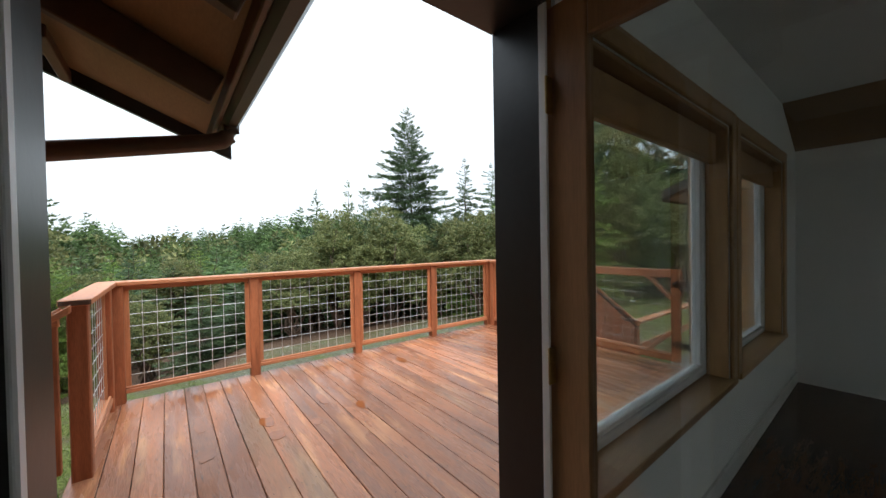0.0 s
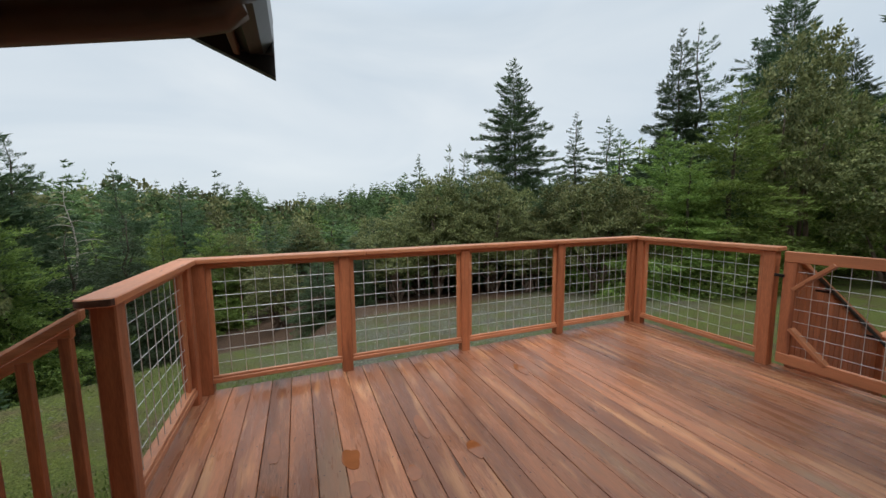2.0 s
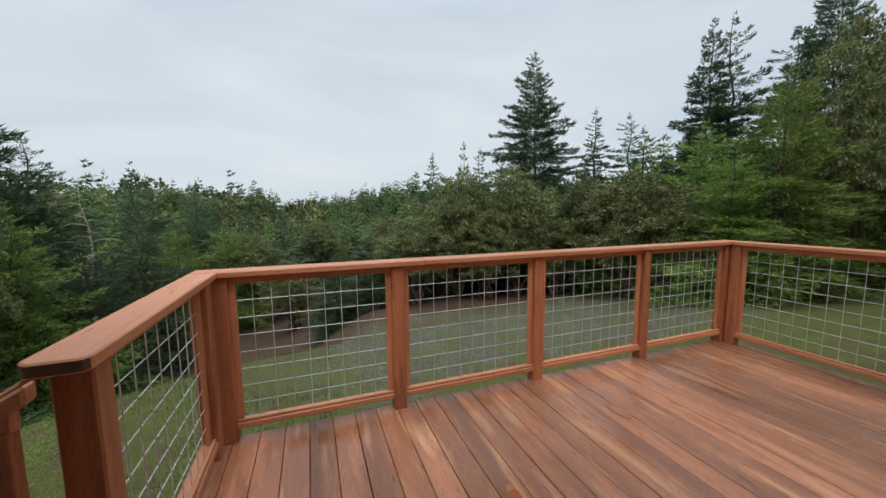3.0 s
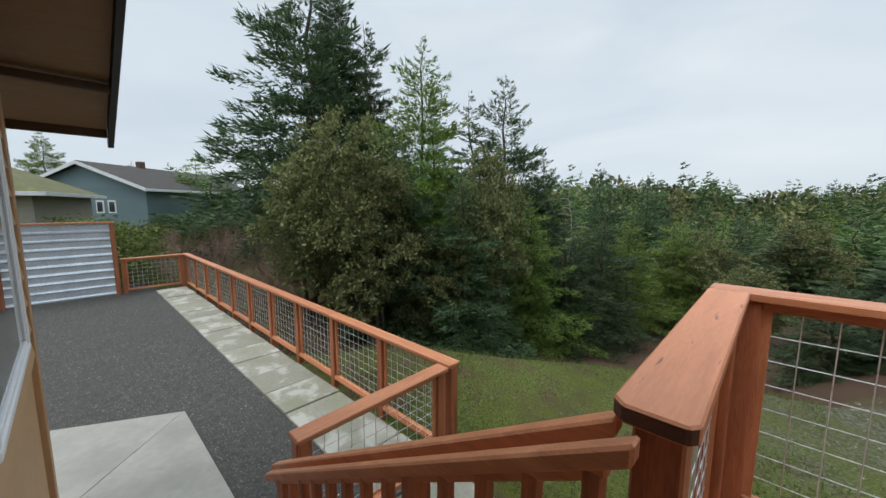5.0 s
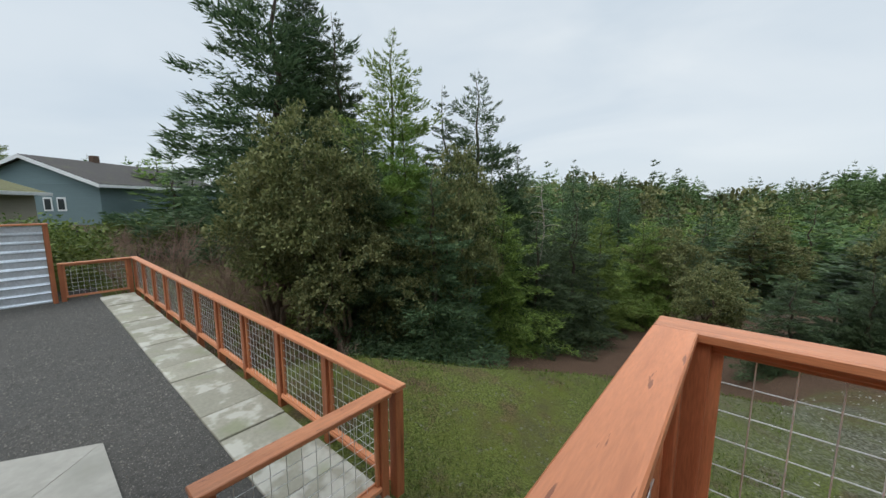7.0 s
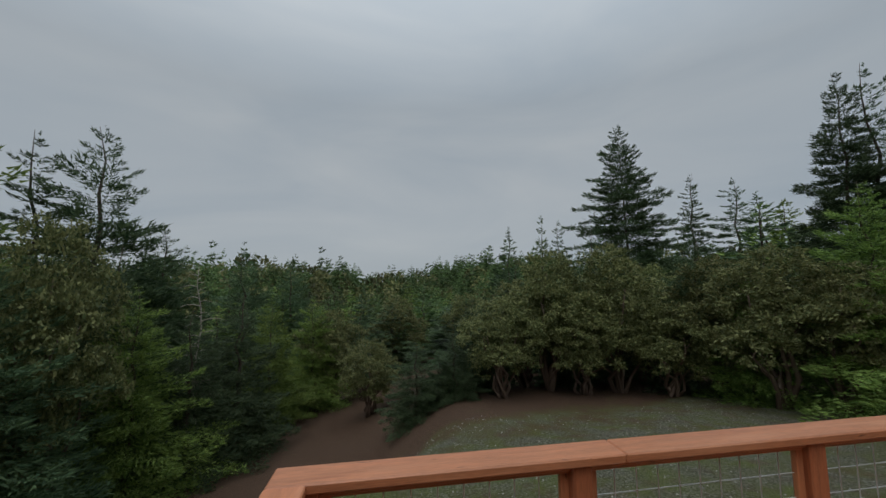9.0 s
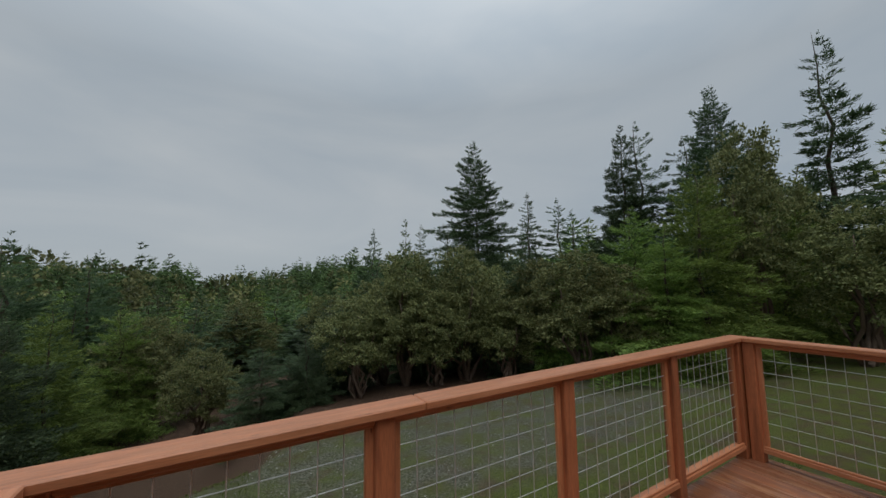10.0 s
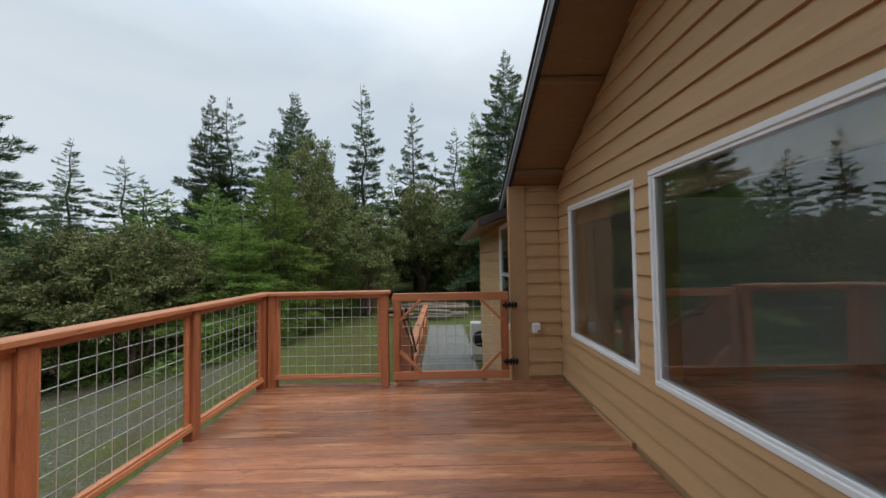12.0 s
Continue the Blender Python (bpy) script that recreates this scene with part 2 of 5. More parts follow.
def ground_material():
    """Mossy lawn, gravel patches and brown fir litter, one running into the other."""
    m = bpy.data.materials.new("ground")
    m.use_nodes = True
    n, l = m.node_tree.nodes, m.node_tree.links
    b = n["Principled BSDF"]
    at = n.new("ShaderNodeTexCoord")
    sep = n.new("ShaderNodeSeparateXYZ")
    l.new(at.outputs["Object"], sep.inputs[0])

    def noise_at(size, detail=4):
        t = n.new("ShaderNodeTexNoise")
        t.inputs["Scale"].default_value, t.inputs["Detail"].default_value = size, detail
        l.new(at.outputs["Object"], t.inputs["Vector"])
        return t.outputs["Fac"]

    def calc(op, a, c, d=None):
        x = n.new("ShaderNodeMath")
        x.operation = op
        for i, v in enumerate((a, c, d)):
            if v is None:
                continue
            if isinstance(v, (int, float)):
                x.inputs[i].default_value = v
            else:
                l.new(v, x.inputs[i])
        return x.outputs[0]

    def ramp(fac, lo, hi, ca, cb):
        r = n.new("ShaderNodeValToRGB")
        r.color_ramp.elements[0].position, r.color_ramp.elements[0].color = lo, (*ca, 1)
        r.color_ramp.elements[1].position, r.color_ramp.elements[1].color = hi, (*cb, 1)
        l.new(fac, r.inputs["Fac"])
        return r.outputs["Color"]

    def span(v, lo, hi):
        r = n.new("ShaderNodeMapRange")
        r.inputs["From Min"].default_value, r.inputs["From Max"].default_value = lo, hi
        l.new(v, r.inputs["Value"])
        return r.outputs[0]

    def mix(fac, a, c):
        x = n.new("ShaderNodeMixRGB")
        l.new(fac, x.inputs["Fac"])
        l.new(a, x.inputs["Color1"])
        l.new(c, x.inputs["Color2"])
        return x.outputs[0]

    fine, mid, wide = noise_at(45, 5), noise_at(4), noise_at(0.7)
    grass = ramp(fine, 0.40, 0.62, (0.060, 0.078, 0.015), (0.145, 0.170, 0.042))
    moss = ramp(mid, 0.35, 0.7, (0.105, 0.12, 0.02), (0.085, 0.075, 0.036))
    litter = ramp(fine, 0.40, 0.62, (0.05, 0.03, 0.02), (0.16, 0.10, 0.065))
    stone = ramp(noise_at(26, 6), 0.44, 0.62, (0.060, 0.060, 0.040), (0.23, 0.225, 0.185))
    lawn = mix(span(wide, 0.42, 0.62), grass, moss)
    lawn = mix(calc("MULTIPLY", span(noise_at(18, 6), 0.60, 0.66), 0.6), lawn, stone)
    lawn = mix(calc("MULTIPLY", span(noise_at(2.3, 6), 0.52, 0.66), 0.7), lawn, litter)
    # the litter begins under the trees, past a wavering line
    edge = calc("ADD", sep.outputs["Y"], calc("MULTIPLY", calc("SUBTRACT", wide, 0.5), 7.0))
    slant = calc("ADD", edge, calc("MULTIPLY", sep.outputs["X"], -0.12))
    lit = span(slant, 6.0, 9.2)
    track = calc("MULTIPLY", span(slant, 1.2, 3.2), calc("SUBTRACT", 1.0, span(slant, 6.5, 8.2)))
    track = calc("MULTIPLY", calc("MULTIPLY", track, span(sep.outputs["X"], -1.5, 1.5)), calc("MULTIPLY", span(noise_at(1.6, 6), 0.28, 0.60), 0.85))
    bank = calc("MULTIPLY", calc("SUBTRACT", 1.0, span(sep.outputs["X"], -4.2, -2.2)), span(mid, 0.4, 0.6))
    col = mix(lit, lawn, litter)
    col = mix(track, col, stone)
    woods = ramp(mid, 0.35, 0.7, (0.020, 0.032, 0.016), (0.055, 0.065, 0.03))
    away = n.new("ShaderNodeVectorMath")
    away.operation = "LENGTH"
    l.new(at.outputs["Object"], away.inputs[0])
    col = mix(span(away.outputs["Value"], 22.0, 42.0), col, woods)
    col = mix(calc("MULTIPLY", bank, span(sep.outputs["Y"], 0.5, 1.6)), col, litter)
    l.new(col, b.inputs["Base Color"])
    b.inputs["Roughness"].default_value = 0.95
    b.inputs["Specular IOR Level"].default_value = 0.2
    bp = n.new("ShaderNodeBump")
    bp.inputs["Strength"].default_value, bp.inputs["Distance"].default_value = 1.0, 0.05
    l.new(fine, bp.inputs["Height"])
    l.new(bp.outputs[0], b.inputs["Normal"])
    return m


GROUND = ground_material()

# ---- building helpers ----
BOXES = {}


def from_lists(name, verts, faces, mat, smooth=False):
    me = bpy.data.meshes.new(name)
    me.from_pydata([tuple(v) for v in verts], [], [tuple(f) for f in faces])
    me.materials.append(mat)
    me.update()
    if smooth:
        me.shade_smooth()
    return me


def box_mesh(size, mat, bevel):
    """A box with softened edges, centred; equal boxes share one mesh."""
    key = (*[round(s, 4) for s in size], mat.name, bevel)
    if key not in BOXES:
        bm = bmesh.new()
        bmesh.ops.create_cube(bm, size=1, matrix=Matrix.Diagonal((*size, 1)))
        if bevel:
            bmesh.ops.bevel(bm, geom=bm.edges[:], offset=min(bevel, min(size) * 0.4), segments=1, affect="EDGES")
        me = bpy.data.meshes.new("box")
        bm.to_mesh(me)
        bm.free()
        me.materials.append(mat)
        BOXES[key] = me
    return BOXES[key]


def thing(name, label, category, group="", kind="", at=(0, 0, 0)):
    ob = new(name)
    ob.location = at
    ob.empty_display_size = 0.1
    return tagged(ob, label, category, group, kind)


def place(name, me, parent, m=None, label=""):
    ob = new(name, me)
    if parent is not None:
        ob.parent = parent
        base = parent
        shift = Vector((0, 0, 0))
        while base is not None:
            shift += base.location
            base = base.parent
        m = Matrix.Translation(-shift) @ (m if m is not None else Matrix())
    if m is not None:
        ob.matrix_basis = m
    if label:
        ob["label"] = label
    return ob


def part(name, bm, mat, parent, label=""):
    me = bpy.data.meshes.new(name)
    bm.to_mesh(me)
    bm.free()
    me.materials.append(mat)
    return place(name, me, parent, None, label)


def box(name, parent, lo, hi, mat, bevel=0.004, label=""):
    lo, hi = Vector(lo), Vector(hi)
    return place(name, box_mesh(hi - lo, mat, bevel), parent, Matrix.Translation((lo + hi) / 2), label)


def beam(name, parent, a, b, w, h, mat, bevel=0.004, label="", up=(0, 0, 1)):
    """A straight timber from a to b, w wide and h high, on its centre line."""
    a, b = Vector(a), Vector(b)
    mat = CEDAR_X if mat in (CEDAR_Y, CEDAR_Z) else mat
    x = (b - a).normalized()
    y = Vector(up).cross(x).normalized()
    z = x.cross(y)
    rot = Matrix((x, y, z)).transposed().to_4x4()
    return place(name, box_mesh(Vector(((b - a).length, w, h)), mat, bevel), parent, Matrix.Translation((a + b) / 2) @ rot, label)


def prism_data(name, poly, off, mat):
    """A flat outline pushed along off."""
    n = len(poly)
    off = Vector(off)
    verts = [Vector(p) for p in poly] + [Vector(p) + off for p in poly]
    faces = [tuple(range(n - 1, -1, -1)), tuple(range(n, 2 * n))] + [(i, (i + 1) % n, n + (i + 1) % n, n + i) for i in range(n)]
    me = from_lists(name, verts, faces, mat)
    bm = bmesh.new()
    bm.from_mesh(me)
    bmesh.ops.recalc_face_normals(bm, faces=bm.faces[:])
    bm.to_mesh(me)
    bm.free()
    return me


def prism(name, parent, poly, off, mat, label=""):
    return place(name, prism_data(name, poly, off, mat), parent, None, label)


def tube_lists(points, radii, sides=6):
    """Rings along a line of points: vertices and faces of a tapering tube."""
    verts, faces = [], []
    points = [Vector(p) for p in points]
    for i, p in enumerate(points):
        d = (points[min(i + 1, len(points) - 1)] - points[max(i - 1, 0)]).normalized()
        u = d.orthogonal().normalized() if abs(d.z) > 0.9 else d.cross(Vector((0, 0, 1))).normalized()
        v = d.cross(u)
        for k in range(sides):
            a = 2 * math.pi * k / sides
            verts.append(p + (u * math.cos(a) + v * math.sin(a)) * radii[i])
    for i in range(len(points) - 1):
        for k in range(sides):
            k2 = (k + 1) % sides
            faces.append((i * sides + k, i * sides + k2, (i + 1) * sides + k2, (i + 1) * sides + k))
    faces.append(tuple(range(sides - 1, -1, -1)))
    faces.append(tuple(range((len(points) - 1) * sides, len(points) * sides)))
    return verts, faces


def tube(name, parent, points, radii, mat, sides=8, label=""):
    v, f = tube_lists(points, radii, sides)
    return place(name, from_lists(name, v, f, mat, True), parent, None, label)


def join_lists(chunks):
    verts, faces = [], []
    for v, f in chunks:
        k = len(verts)
        verts += list(v)
        faces += [tuple(i + k for i in g) for g in f]
    return verts, faces


def box_lists(lo, hi):
    (a, b, c), (d, e, f) = lo, hi
    v = [(a, b, c), (d, b, c), (d, e, c), (a, e, c), (a, b, f), (d, b, f), (d, e, f), (a, e, f)]
    return v, [(3, 2, 1, 0), (4, 5, 6, 7), (0, 1, 5, 4), (1, 2, 6, 5), (2, 3, 7, 6), (3, 0, 4, 7)]


WIRES = {}


def wire_mesh(length, r):
    key = (round(length, 3), r)
    if key not in WIRES:
        v, f = tube_lists([(0, 0, 0), (0, 0, length)], (r, r), 5)
        WIRES[key] = from_lists("wire", v, f, WIRE)
    return WIRES[key]


def wire_panel(parent, a, b, z0, z1, gap=0.102, r=0.0024):
    """Welded square wire between two posts, from a to b in the plan."""
    a, b = Vector((*a, 0)), Vector((*b, 0))
    L = (b - a).length
    d = (b - a) / L
    n = max(1, round(L / gap))
    for i in range(1, n):
        p = a + d * (L * i / n)
        place("wire", wire_mesh(z1 - z0, r), parent, Matrix.Translation(p + Vector((0, 0, z0))))
    m = max(1, round((z1 - z0) / gap))
    side = Vector((-d.y, d.x, 0)) * r * 1.8
    for j in range(1, m):
        z = z0 + (z1 - z0) * j / m
        place("wire", wire_mesh(L, r), parent, Matrix.Translation(a + side + Vector((0, 0, z))) @ d.to_track_quat("Z", "Y").to_matrix().to_4x4())


def railing(parent, a, b, inward, posts, z0=0.0, top=1.055, cap_a=0.0, cap_b=0.0, cap=CEDAR_X, post_bottom=-0.02, deep=0.089, joints=(), clip=False):
    """Posts with a flat cap, an upper and a lower rail and a wire panel with its strips between each pair. inward: unit vector in the plan."""
    a, b, q = Vector((*a, 0)), Vector((*b, 0)), Vector((*inward, 0))
    d = (b - a).normalized()
    up = Vector((0, 0, 1))
    for s in posts:
        p = a + d * s
        lo, hi = p - (d + q) * deep / 2 + up * (z0 + post_bottom), p + (d + q) * deep / 2 + up * (top - 0.04)
        lo2, hi2 = [min(x, y) for x, y in zip(lo, hi)], [max(x, y) for x, y in zip(lo, hi)]
        box("post", parent, lo2, hi2, CEDAR_Z, 0.006)
    mat = cap
    stops = [-cap_a, *joints, (b - a).length + cap_b]
    for s, t in zip(stops, stops[1:]):
        if clip and s == stops[0]:
            bm, e = bmesh.new(), Vector((-d.y, d.x, 0))
            plan = [(s, -0.055), (s + 0.02, -0.07), (t, -0.07), (t, 0.07), (s + 0.025, 0.07), (s, 0.045)]
            bm.faces.new([bm.verts.new(a + d * u + e * w + up * (top - 0.038) - parent.location) for u, w in plan])
            lid = bmesh.ops.extrude_face_region(bm, geom=bm.faces[:])
            bmesh.ops.translate(bm, verts=[v for v in lid["geom"] if isinstance(v, bmesh.types.BMVert)], vec=up * 0.038)
            bmesh.ops.recalc_face_normals(bm, faces=bm.faces[:])
            bmesh.ops.bevel(bm, geom=bm.edges[:], offset=0.005, segments=1, affect="EDGES")
            me = bpy.data.meshes.new("cap_rail")
            bm.to_mesh(me)
            bm.free()
            me.materials.append(mat)
            me.materials.append(ENDGRAIN)
            for f in me.polygons:
                f.material_index = 1 if f.normal.dot(d) < -0.4 and abs(f.normal.z) < 0.3 else 0
            place("cap_rail", me, parent, Matrix.Translation(parent.location))
            continue
        beam("cap_rail", parent, a + d * (s + 0.001) + up * (top - 0.019), a + d * (t - 0.001) + up * (top - 0.019), 0.14, 0.038, mat, 0.006)
    for s, t in zip(posts, posts[1:]):
        p, r = a + d * (s + deep / 2), a + d * (t - deep / 2)
        beam("top_rail", parent, p + up * (top - 0.06), r + up * (top - 0.06), 0.036, 0.042, mat)
        beam("inner_strip", parent, p + q * 0.026 + up * (top - 0.052), r + q * 0.026 + up * (top - 0.052), 0.014, 0.026, mat)
        beam("bottom_rail", parent, p + up * (z0 + 0.10), r + up * (z0 + 0.10), 0.086, 0.036, mat)
        beam("bottom_strip", parent, p + q * 0.024 + up * (z0 + 0.128), r + q * 0.024 + up * (z0 + 0.128), 0.018, 0.02, mat)
        for e, g in ((p, d), (r, -d)):
            c = e + g * 0.011
            beam("side_strip", parent, c + up * (z0 + 0.12), c + up * (top - 0.08), 0.05, 0.022, CEDAR_Z, 0.003, up=tuple(q))
        wire_panel(parent, (p + d * 0.02).xy, (r - d * 0.02).xy, z0 + 0.12, top - 0.08)


def lap_siding(parent, at, u0, u1, z0, top, holes=(), exposure=0.152, mat=None, peaks=()):
    """Lapped boards as pieces. at(u, out, z) gives the world place; top(u) is the upper limit, straight between u0, the peaks and u1."""
    mat = mat or SIDING
    knots = [u0, *peaks, u1]
    z = z0
    zmax = max(top(u) for u in knots)
    while z < zmax - 0.01:
        zb = z + exposure
        cuts = sorted({z, zb, *[h for hole in holes for h in hole[2:] if z < h < zb]})
        for za, zc in zip(cuts, cuts[1:]):
            spans = [(u0, u1)]
            for a, b, c, d in holes:
                if c < zc - 1e-6 and d > za + 1e-6:
                    spans = [s for p, q in spans for s in ((p, min(q, a)), (max(p, b), q)) if s[1] - s[0] > 0.004]
            for p, q in spans:
                us = [p + (q - p) * i / 60 for i in range(61)]
                low = [u for u in us if top(u) >= za]
                high = [u for u in us if top(u) >= zc]
                if not low or low[-1] - low[0] < 0.02:
                    continue
                if not high:
                    high = [(low[0] + low[-1]) / 2 - 0.01, (low[0] + low[-1]) / 2 + 0.01]
                zt = min(zc, max(top(u) for u in us))
                oa, oc = 0.026 - 0.020 * (za - z) / exposure, 0.026 - 0.020 * (zt - z) / exposure
                q4 = [(low[0], za), (low[-1], za), (high[-1], zt), (high[0], zt)]
                outs = [oa, oa, oc, oc]
                v = [at(u, 0.0, w) for u, w in q4] + [at(u, o, w) for (u, w), o in zip(q4, outs)]
                c = sum((Vector(x) for x in v), Vector()) / 8
                f = [(4, 5, 6, 7), (0, 1, 5, 4), (1, 2, 6, 5), (2, 3, 7, 6), (3, 0, 4, 7)]
                me = from_lists("siding_board", [Vector(x) - c for x in v], f, mat)
                place("siding_board", me, parent, Matrix.Translation(c))
        z = zb


# ---- ground ----
def smooth(lo, hi, v):
    t = np.clip((v - lo) / (hi - lo), 0, 1)
    return t * t * (3 - 2 * t)


def ground_height(x, y):
    """Level round the house, falling to the woods in front and rising again to the far ridge."""
    x, y = np.asarray(x, float), np.asarray(y, float)
    d = np.maximum(0, y - 0.35)
    right = smooth(10, 40, x)
    z = -1.0 - (0.135 * np.minimum(d, 14) + 0.11 * np.clip(d - 14, 0, 50)) * (1 - 0.72 * right)
    z = z + 0.9 * smooth(12, 40, x)
    crest = 1.9 + 0.85 * (x + 3.5)
    bank = smooth(0.0, 3.4, y - crest) * (1 - smooth(-1.5, 3.0, x)) * smooth(-16, -8, x)
    z = z - 1.9 * bank + 0.40 * smooth(-2.6, 0, y - crest) * (1 - smooth(0, 1.2, y - crest)) * (1 - smooth(-1, 2.2, x)) * smooth(-9, -5, x) * smooth(0.45, 1.6, y)
    r = np.hypot(x, y)
    z = z + smooth(110, 300, r) * (4 + 2 * np.sin(x / 70.0 + 0.2))
    z = z + 0.05 * np.sin(x * 0.9 + 1.3 * np.sin(y * 0.5)) * np.cos(y * 0.7) * smooth(0.4, 3, d)
    return np.where(x < -15, np.maximum(z, -3.5 + 0 * z), z) + 0 * right


def height(x, y):
    return float(ground_height(x, y))


def axis(fine_lo, fine_hi, step, reach):
    mid = list(np.arange(fine_lo, fine_hi, step))
    k, out = 1.35, [step]
    while sum(out) < reach:
        out.append(out[-1] * k)
    far = np.cumsum(out)
    return np.array([*(fine_lo - far[::-1]), *mid, *(mid[-1] + far)])


gx, gy = axis(-16, 18, 0.4, 1800), axis(-8, 22, 0.4, 1800)
X, Y = np.meshgrid(gx, gy)
Z = ground_height(X, Y)
nx = len(gx)
faces = [(j * nx + i, j * nx + i + 1, (j + 1) * nx + i + 1, (j + 1) * nx + i) for j in range(len(gy) - 1) for i in range(nx - 1)]
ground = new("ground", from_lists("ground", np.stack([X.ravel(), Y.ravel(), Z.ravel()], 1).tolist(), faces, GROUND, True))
tagged(ground, "sloping mossy lawn with gravel patches and brown fir litter", "ground", kind="structure")

# ---- deck ----
deck = thing("deck_floor", "red-brown stained wooden deck boards, wet from rain", "deck", kind="structure")
rim = thing("deck_frame", "dark wooden rim joists and posts under the deck", "deck frame", kind="structure", at=(2, -1.5, -1))
# dark sheet added below the boards to close off their gaps
box("drip_sheet", rim, (-0.07, -3.27, -0.06), (4.55, 0.04, -0.052), BROWN, 0)
box("rim_joist", rim, (-0.1, 0.045, -0.30), (4.62, 0.085, -0.065), CEDAR_X)
box("rim_joist", rim, (4.56, -3.28, -0.30), (4.60, 0.04, -0.065), CEDAR_Y)
box("rim_joist", rim, (-0.12, -3.28, -0.30), (-0.08, 0.04, -0.065), CEDAR_Y)
for x in (0.1, 1.6, 3.0, 4.4):
    for y in (-3.1, -1.4, -0.05):
        box("support_post", rim, (x - 0.045, y - 0.045, height(x, y) - 0.1), (x + 0.045, y + 0.045, -0.07), CEDAR_Z)

# ---- railings ----
H = 1.055
front = thing("deck_railing", "red-stained cedar railing with wire mesh along the deck front", "railing", "deck railings", at=(2.2, 0.07, 0))
railing(front, (-0.07, 0.07), (4.52, 0.07), (0, -1), [0.045 + 0.02, 1.12, 2.265, 3.43, 4.545], top=H, cap_a=0.07, cap_b=0.07, joints=(1.30,))
left = thing("deck_railing", "red-stained cedar side railing with wire mesh beside the stairs", "railing", "deck railings", at=(-0.07, -0.6, 0))
railing(left, (-0.07, -1.16), (-0.07, 0.0), (1, 0), [0.03, 1.09], top=H, cap_a=0.085, cap_b=-0.003, cap=CEDAR_Y, post_bottom=-0.3, deep=0.09, clip=True)
right = thing("deck_railing", "red-stained cedar railing with wire mesh between corner and gate", "railing", "deck railings", at=(4.52, -0.6, 0))
railing(right, (4.52, -1.29), (4.52, 0.0), (-1, 0), [0.0, 1.26], top=H, cap_a=0.07, cap_b=-0.003, cap=CEDAR_Y)

gate = thing("deck_gate", "closed cedar garden gate with wire mesh and corner braces", "gate", at=(4.52, -2.0, 0))
GY0, GY1, GZ0, GZ1 = -2.69, -1.385, 0.055, 1.02
box("gate_stile", gate, (4.50, GY0, GZ0), (4.54, GY0 + 0.088, GZ1 - 0.088), CEDAR_Z)
box("gate_stile", gate, (4.50, GY1 - 0.088, GZ0), (4.54, GY1, GZ1 - 0.088), CEDAR_Z)
box("gate_rail", gate, (4.497, GY0, GZ1 - 0.088), (4.537, GY1, GZ1), CEDAR_Y)
box("gate_rail", gate, (4.495, GY0, GZ0 - 0.0), (4.535, GY1, GZ0 + 0.088), CEDAR_Y)
for sy, sz in ((0, 0), (0, 1), (1, 0), (1, 1)):
    y, dy = (GY0 + 0.085, 1) if sy == 0 else (GY1 - 0.085, -1)
    z, dz = (GZ0 + 0.085, 1) if sz == 0 else (GZ1 - 0.085, -1)
    beam("corner_brace", gate, (4.519, y - dy * 0.01, z + dz * 0.23), (4.519, y + dy * 0.23, z - dz * 0.01), 0.03, 0.07, CEDAR_Y, up=(1, 0, 0))
wire_panel(gate, (4.525, GY0 + 0.08), (4.525, GY1 - 0.08), GZ0 + 0.06, GZ1 - 0.06)
for z in (0.24, 0.87):
    h = box("hinge", gate, (4.478, -2.79, z - 0.016), (4.4945, -2.62, z + 0.016), IRON, 0.003, "black iron strap hinge")
    for y in (-2.77, -2.735, -2.70, -2.66):
        box("hinge_leaf", h, (4.474, y - 0.011, z - 0.036), (4.4935, y + 0.011, z + 0.036), IRON, 0.004)
latch = box("latch", gate, (4.482, -1.40, 0.80), (4.4965, -1.29, 0.825), IRON, 0.003, "black iron gate latch")

# ---- stairs beside the house, down to the yard ----
YARD = -0.95
stairs = thing("outdoor_stairs", "red-stained wooden steps from the deck down to the yard", "stairs", at=(-0.9, -1.7, YARD))
RISE, RUN = 0.95 / 6, 0.28
for i in range(5):
    x1, z = -0.13 - i * RUN, -(i + 1) * RISE
    box("tread", stairs, (x1 - RUN - 0.02, -2.08, z - 0.038), (x1, -1.28, z), CEDAR_Y)
    box("riser", stairs, (x1 - 0.022, -2.075, z + 0.001), (x1 - 0.002, -1.285, z + RISE - 0.04), CEDAR_Y)
SL = RISE / RUN
for y in (-2.09, -1.27):
    prism("stringer", stairs, [(-0.13, y, -0.05), (-0.13, y, -0.36), (-1.36, y, YARD), (-1.62, y, YARD), (-1.62, y, YARD + 0.12)], (0, 0.036 if y < -2 else -0.001 + 0.036, 0), CEDAR_X)
guard = thing("stair_railing", "sloping cedar stair railing with square balusters", "railing", at=(-1, -1.2, YARD))
RA, RB = Vector((-0.075, -1.30, 0.985)), Vector((-1.76, -1.30, -0.02))


